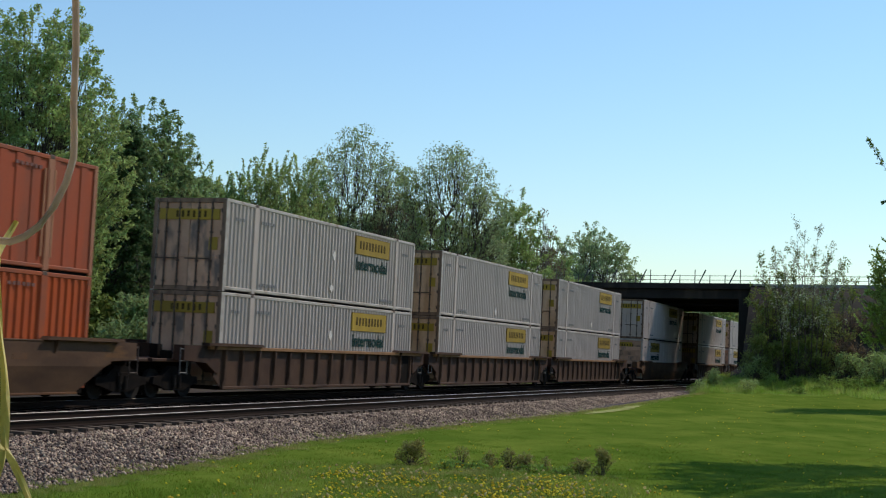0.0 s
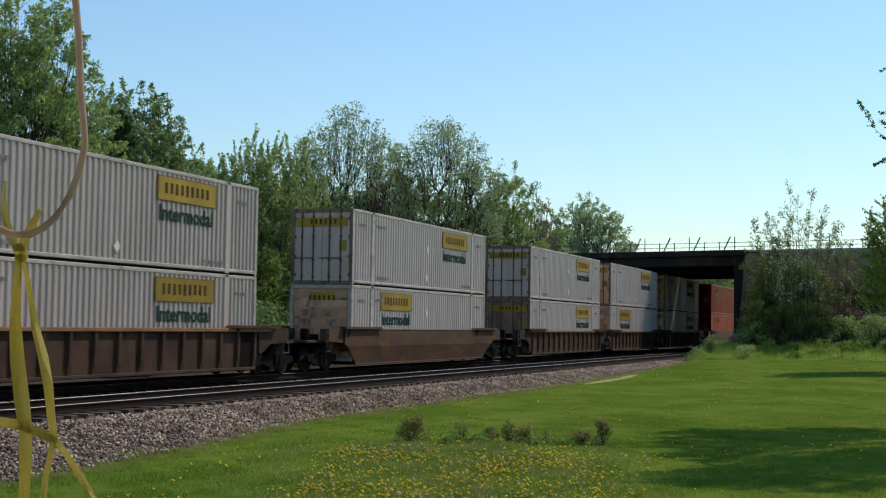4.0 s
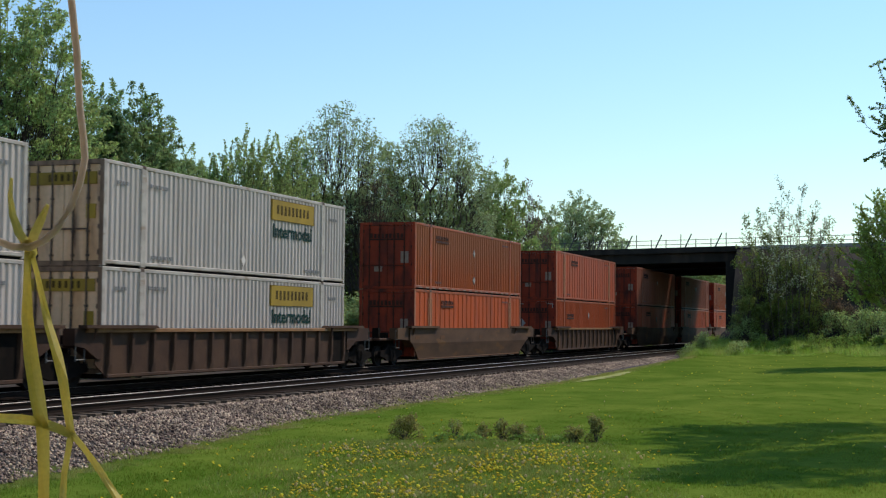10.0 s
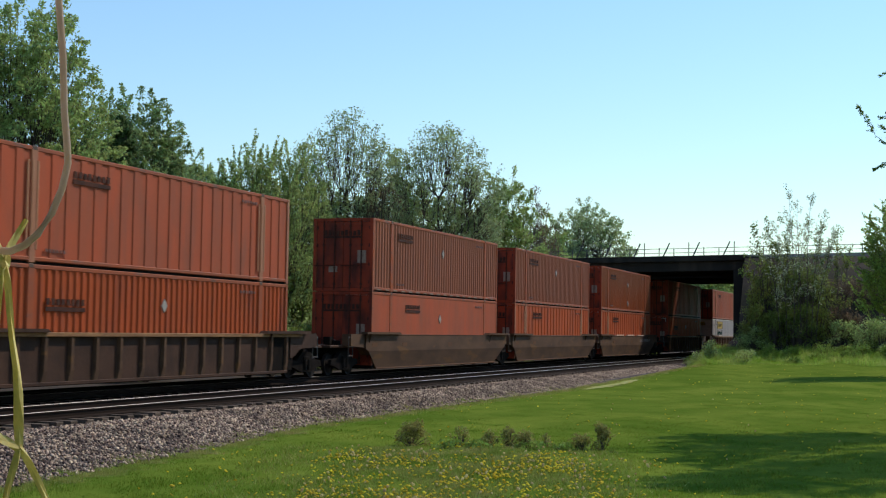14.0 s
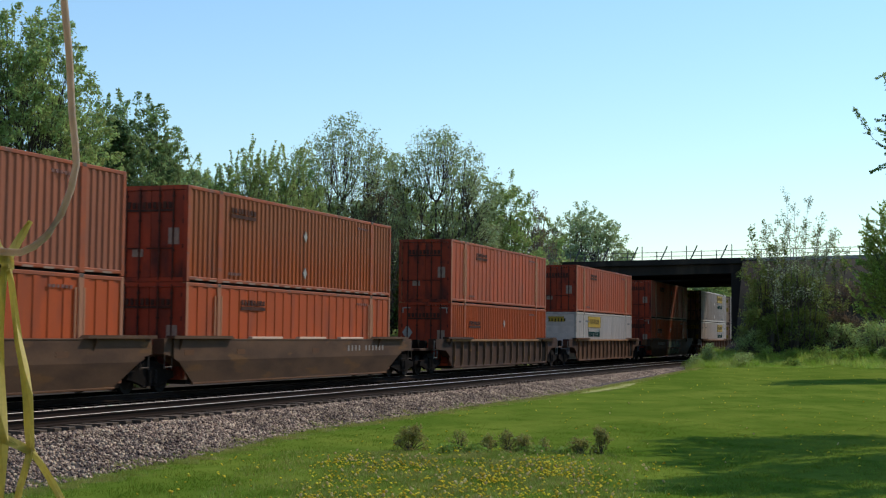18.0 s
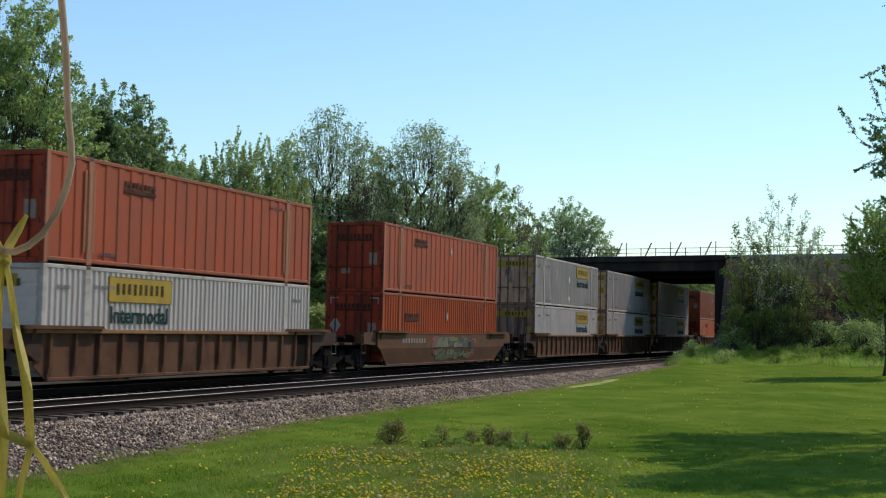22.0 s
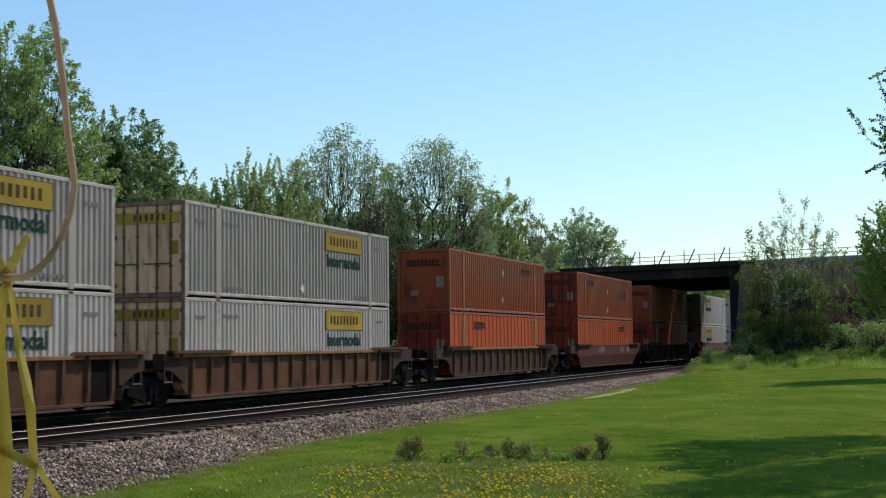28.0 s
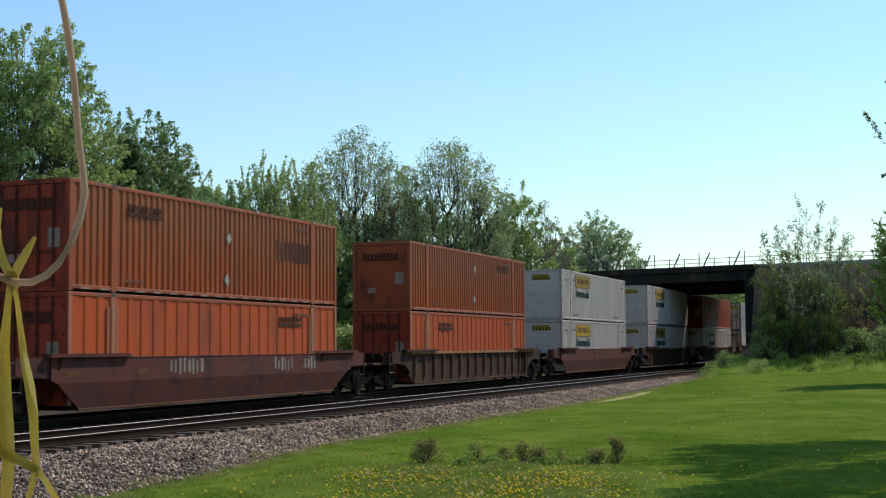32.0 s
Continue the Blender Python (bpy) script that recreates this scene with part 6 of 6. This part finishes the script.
pts = np.concatenate([np.stack([r.uniform(-2.6, 3.6, 45), r.uniform(17, 26.5, 45)], 1), drifts[r.integers(0, 120, 170)] + r.normal(size=(170, 2)) * (0.3, 0.5), np.stack([r.normal(-0.75, 0.25, 10), r.normal(25.6, 0.35, 10)], 1), np.stack([r.normal(3.55, 0.12, 6), r.normal(24.5, 0.3, 6)], 1), np.stack([r.uniform(-2, 12, 25), r.uniform(26, 50, 25)], 1)])
flower_heads("dandelion_seed_heads", pts, 0.024, 0.11, WHITE_SEED, "white dandelion seed heads above the grass", 1.2)

# ---- the house behind the camera: plain wall and eave ----
wall = tagged(link("wall_house", Build().box(-7, 7, -2.4, -2.1, 0, 3.3).mesh("wall_house"), WHITE_RAIL), "plain pale house wall behind the camera", "wall", kind="structure")
eave = tagged(link("ceiling_eave", Build().box(-7, 7, -2.5, 1.12, 3.08, 3.3).mesh("ceiling_eave"), WHITE_RAIL), "plain pale eave above the camera", "eave", kind="structure")

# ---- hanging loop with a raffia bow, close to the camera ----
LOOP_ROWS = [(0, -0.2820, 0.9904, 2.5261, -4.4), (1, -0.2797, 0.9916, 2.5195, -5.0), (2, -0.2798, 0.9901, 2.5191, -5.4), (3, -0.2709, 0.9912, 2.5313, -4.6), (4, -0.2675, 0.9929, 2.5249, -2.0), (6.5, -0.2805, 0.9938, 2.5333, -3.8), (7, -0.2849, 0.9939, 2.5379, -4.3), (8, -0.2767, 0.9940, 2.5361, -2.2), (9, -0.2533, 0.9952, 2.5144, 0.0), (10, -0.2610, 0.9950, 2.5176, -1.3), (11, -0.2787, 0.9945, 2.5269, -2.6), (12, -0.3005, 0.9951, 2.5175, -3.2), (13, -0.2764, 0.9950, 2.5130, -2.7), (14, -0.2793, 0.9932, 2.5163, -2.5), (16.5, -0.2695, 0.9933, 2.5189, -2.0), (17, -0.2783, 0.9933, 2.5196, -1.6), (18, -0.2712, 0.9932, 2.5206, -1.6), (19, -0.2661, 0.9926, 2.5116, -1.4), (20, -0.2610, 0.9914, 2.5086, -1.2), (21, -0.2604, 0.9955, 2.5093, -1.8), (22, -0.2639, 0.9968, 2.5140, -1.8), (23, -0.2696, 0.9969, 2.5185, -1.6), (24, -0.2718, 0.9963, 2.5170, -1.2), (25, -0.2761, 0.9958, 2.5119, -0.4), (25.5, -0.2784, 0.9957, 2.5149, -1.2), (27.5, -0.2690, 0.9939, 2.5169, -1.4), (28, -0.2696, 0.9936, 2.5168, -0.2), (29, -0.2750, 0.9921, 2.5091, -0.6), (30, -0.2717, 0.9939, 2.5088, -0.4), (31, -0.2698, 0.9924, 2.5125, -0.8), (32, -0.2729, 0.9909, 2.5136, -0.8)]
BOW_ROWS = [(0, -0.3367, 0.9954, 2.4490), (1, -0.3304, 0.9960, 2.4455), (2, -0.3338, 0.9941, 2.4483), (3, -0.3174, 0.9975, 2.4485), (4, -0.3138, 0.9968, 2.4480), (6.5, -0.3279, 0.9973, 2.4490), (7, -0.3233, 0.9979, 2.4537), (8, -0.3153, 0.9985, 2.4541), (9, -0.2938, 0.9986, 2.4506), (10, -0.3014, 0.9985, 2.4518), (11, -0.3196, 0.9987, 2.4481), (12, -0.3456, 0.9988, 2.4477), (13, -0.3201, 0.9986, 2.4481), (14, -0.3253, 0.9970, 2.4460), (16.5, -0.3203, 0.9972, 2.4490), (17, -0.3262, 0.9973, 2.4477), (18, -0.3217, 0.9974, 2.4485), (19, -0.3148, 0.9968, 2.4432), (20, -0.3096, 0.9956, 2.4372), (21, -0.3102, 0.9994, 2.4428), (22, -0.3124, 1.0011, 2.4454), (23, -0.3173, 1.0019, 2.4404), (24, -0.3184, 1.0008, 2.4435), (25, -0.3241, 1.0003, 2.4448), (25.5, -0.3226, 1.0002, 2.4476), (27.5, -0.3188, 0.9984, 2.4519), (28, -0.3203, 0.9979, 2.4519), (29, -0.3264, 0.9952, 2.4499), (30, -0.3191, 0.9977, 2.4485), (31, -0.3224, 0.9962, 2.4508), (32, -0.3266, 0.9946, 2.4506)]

loop = tagged(new("hanging_loop"), "translucent tan plastic hanging loop, swaying", "hanging loop")
S_ = 1 / 2440
shape = [(-40, -420), (40, -330), (95, -160), (130, 0), (145, 100), (155, 200), (164, 255), (168, 290), (161, 335), (146, 380), (124, 418), (102, 439), (78, 451), (47, 451), (10, 437), (-40, 400), (-110, 320), (-150, 200), (-160, 60), (-150, -120), (-110, -300), (-40, -420)]
part("hanger", Build().tube([((-40 - 168) * S_, 0, (290 + 420) * S_), ((-42 - 168) * S_, 0, 0.62)], 0.0018, 6), CORD, loop)
part("cord", Build().tube([((x - 168) * S_, 0, (290 - y) * S_) for x, y in shape], 0.0027, 8), CORD, loop, smooth=True)


def ribbon(points, widths):
    """A flat twisting strip with thickness along (x, z) points."""
    b = Build()
    v = []
    for i, ((x, z), w) in enumerate(zip(points, widths)):
        x0, z0 = points[max(0, i - 1)]
        x1, z1 = points[min(len(points) - 1, i + 1)]
        d = Vector((x1 - x0, z1 - z0)).normalized()
        nx_, nz_ = -d.y, d.x
        c = 0.0012 * math.sin(i * 1.3)
        for k_, yy_ in ((-1, c), (0, c - 0.0011), (1, -c), (0, 0.0011 - c)):
            v.append(((x + nx_ * w * 0.5 * k_) * S_, yy_, (z + nz_ * w * 0.5 * k_) * S_))
    n_ = len(points)
    f = [(i * 4 + k_, i * 4 + (k_ + 1) % 4, (i + 1) * 4 + (k_ + 1) % 4, (i + 1) * 4 + k_) for i in range(n_ - 1) for k_ in range(4)]
    return b.add(v, f + [(0, 1, 2, 3), tuple(range(n_ * 4 - 4, n_ * 4))])


bow = part("raffia_knot", ribbon([(-9, 12), (-2, 6), (3, 0), (4, -9), (0, -16)], [12, 22, 24, 22, 16]), RAFFIA, loop, "yellow raffia strips knotted on the loop")
part("short_end", ribbon([(0, 4), (-14, 30), (-22, 62), (-23, 95), (-18, 128)], [16, 15, 12, 10, 7]), RAFFIA, bow)
part("short_end", ribbon([(2, 2), (14, 26), (28, 50), (42, 74)], [16, 16, 14, 8]), RAFFIA, bow)
part("long_strip", ribbon([(-2, -6), (-8, -60), (-14, -120), (-14, -190), (-10, -260), (-6, -320), (-12, -400), (-20, -470), (-22, -560)], [12, 16, 22, 25, 26, 24, 22, 20, 16]), RAFFIA, bow)
part("long_strip", ribbon([(4, -6), (10, -40), (16, -90), (22, -140), (32, -190), (38, -240), (40, -290), (43, -335)], [10, 11, 12, 14, 17, 18, 17, 14]), RAFFIA, bow)
part("cross_strip", ribbon([(43, -335), (22, -322), (-10, -306), (-42, -298), (-90, -290)], [14, 16, 17, 18, 16]), RAFFIA, bow)
part("long_strip", ribbon([(43, -332), (34, -365), (24, -400), (16, -450), (10, -540)], [13, 12, 12, 12, 12]), RAFFIA, bow)
part("long_strip", ribbon([(43, -332), (62, -360), (84, -398), (110, -450), (150, -520)], [12, 12, 13, 12, 10]), RAFFIA, bow)

# ---- sleepers, last: pieces of the tracks ----
tie_me = Build().box(-0.115, 0.115, -1.3, 1.3, -0.33, -0.178, 0.015).mesh("tie")
for i in range(260):
    o = link("tie", tie_me, TIE, near_track)
    o.location = (40 + i * 0.52, 0.03 * math.sin(i * 1.7), 0.008 * math.sin(i * 2.9))
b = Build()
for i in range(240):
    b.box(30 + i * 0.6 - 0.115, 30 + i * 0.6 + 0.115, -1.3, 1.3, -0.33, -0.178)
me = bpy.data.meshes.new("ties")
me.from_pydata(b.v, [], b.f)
# the darkness under the train is put into the ties' colour
part("ties", me, UNDERGEAR, far_track, "wooden ties, near-black for the shade under the train")


# ---- what moves ----
def travelled(t):
    return 13.2044 * t - 0.0044856 * t * t + 0.00019879 * t ** 3


def motions():
    times = [2.0 * i for i in range(17)]
    for thing, s0, z in MOVING:
        walk(thing, [(t, unit_pose(s0 - travelled(t), z)) for t in times])
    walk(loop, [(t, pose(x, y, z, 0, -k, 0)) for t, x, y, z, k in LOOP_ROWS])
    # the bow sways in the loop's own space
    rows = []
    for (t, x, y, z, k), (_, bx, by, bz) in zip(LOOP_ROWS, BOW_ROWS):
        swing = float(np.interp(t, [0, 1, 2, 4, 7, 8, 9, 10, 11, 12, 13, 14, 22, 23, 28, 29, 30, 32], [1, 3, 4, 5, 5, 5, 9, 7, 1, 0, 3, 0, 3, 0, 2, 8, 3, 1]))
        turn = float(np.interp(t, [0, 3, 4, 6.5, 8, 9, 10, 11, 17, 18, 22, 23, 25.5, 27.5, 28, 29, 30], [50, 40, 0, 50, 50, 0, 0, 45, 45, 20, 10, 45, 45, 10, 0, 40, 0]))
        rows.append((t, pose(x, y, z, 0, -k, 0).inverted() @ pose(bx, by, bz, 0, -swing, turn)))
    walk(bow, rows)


motions()
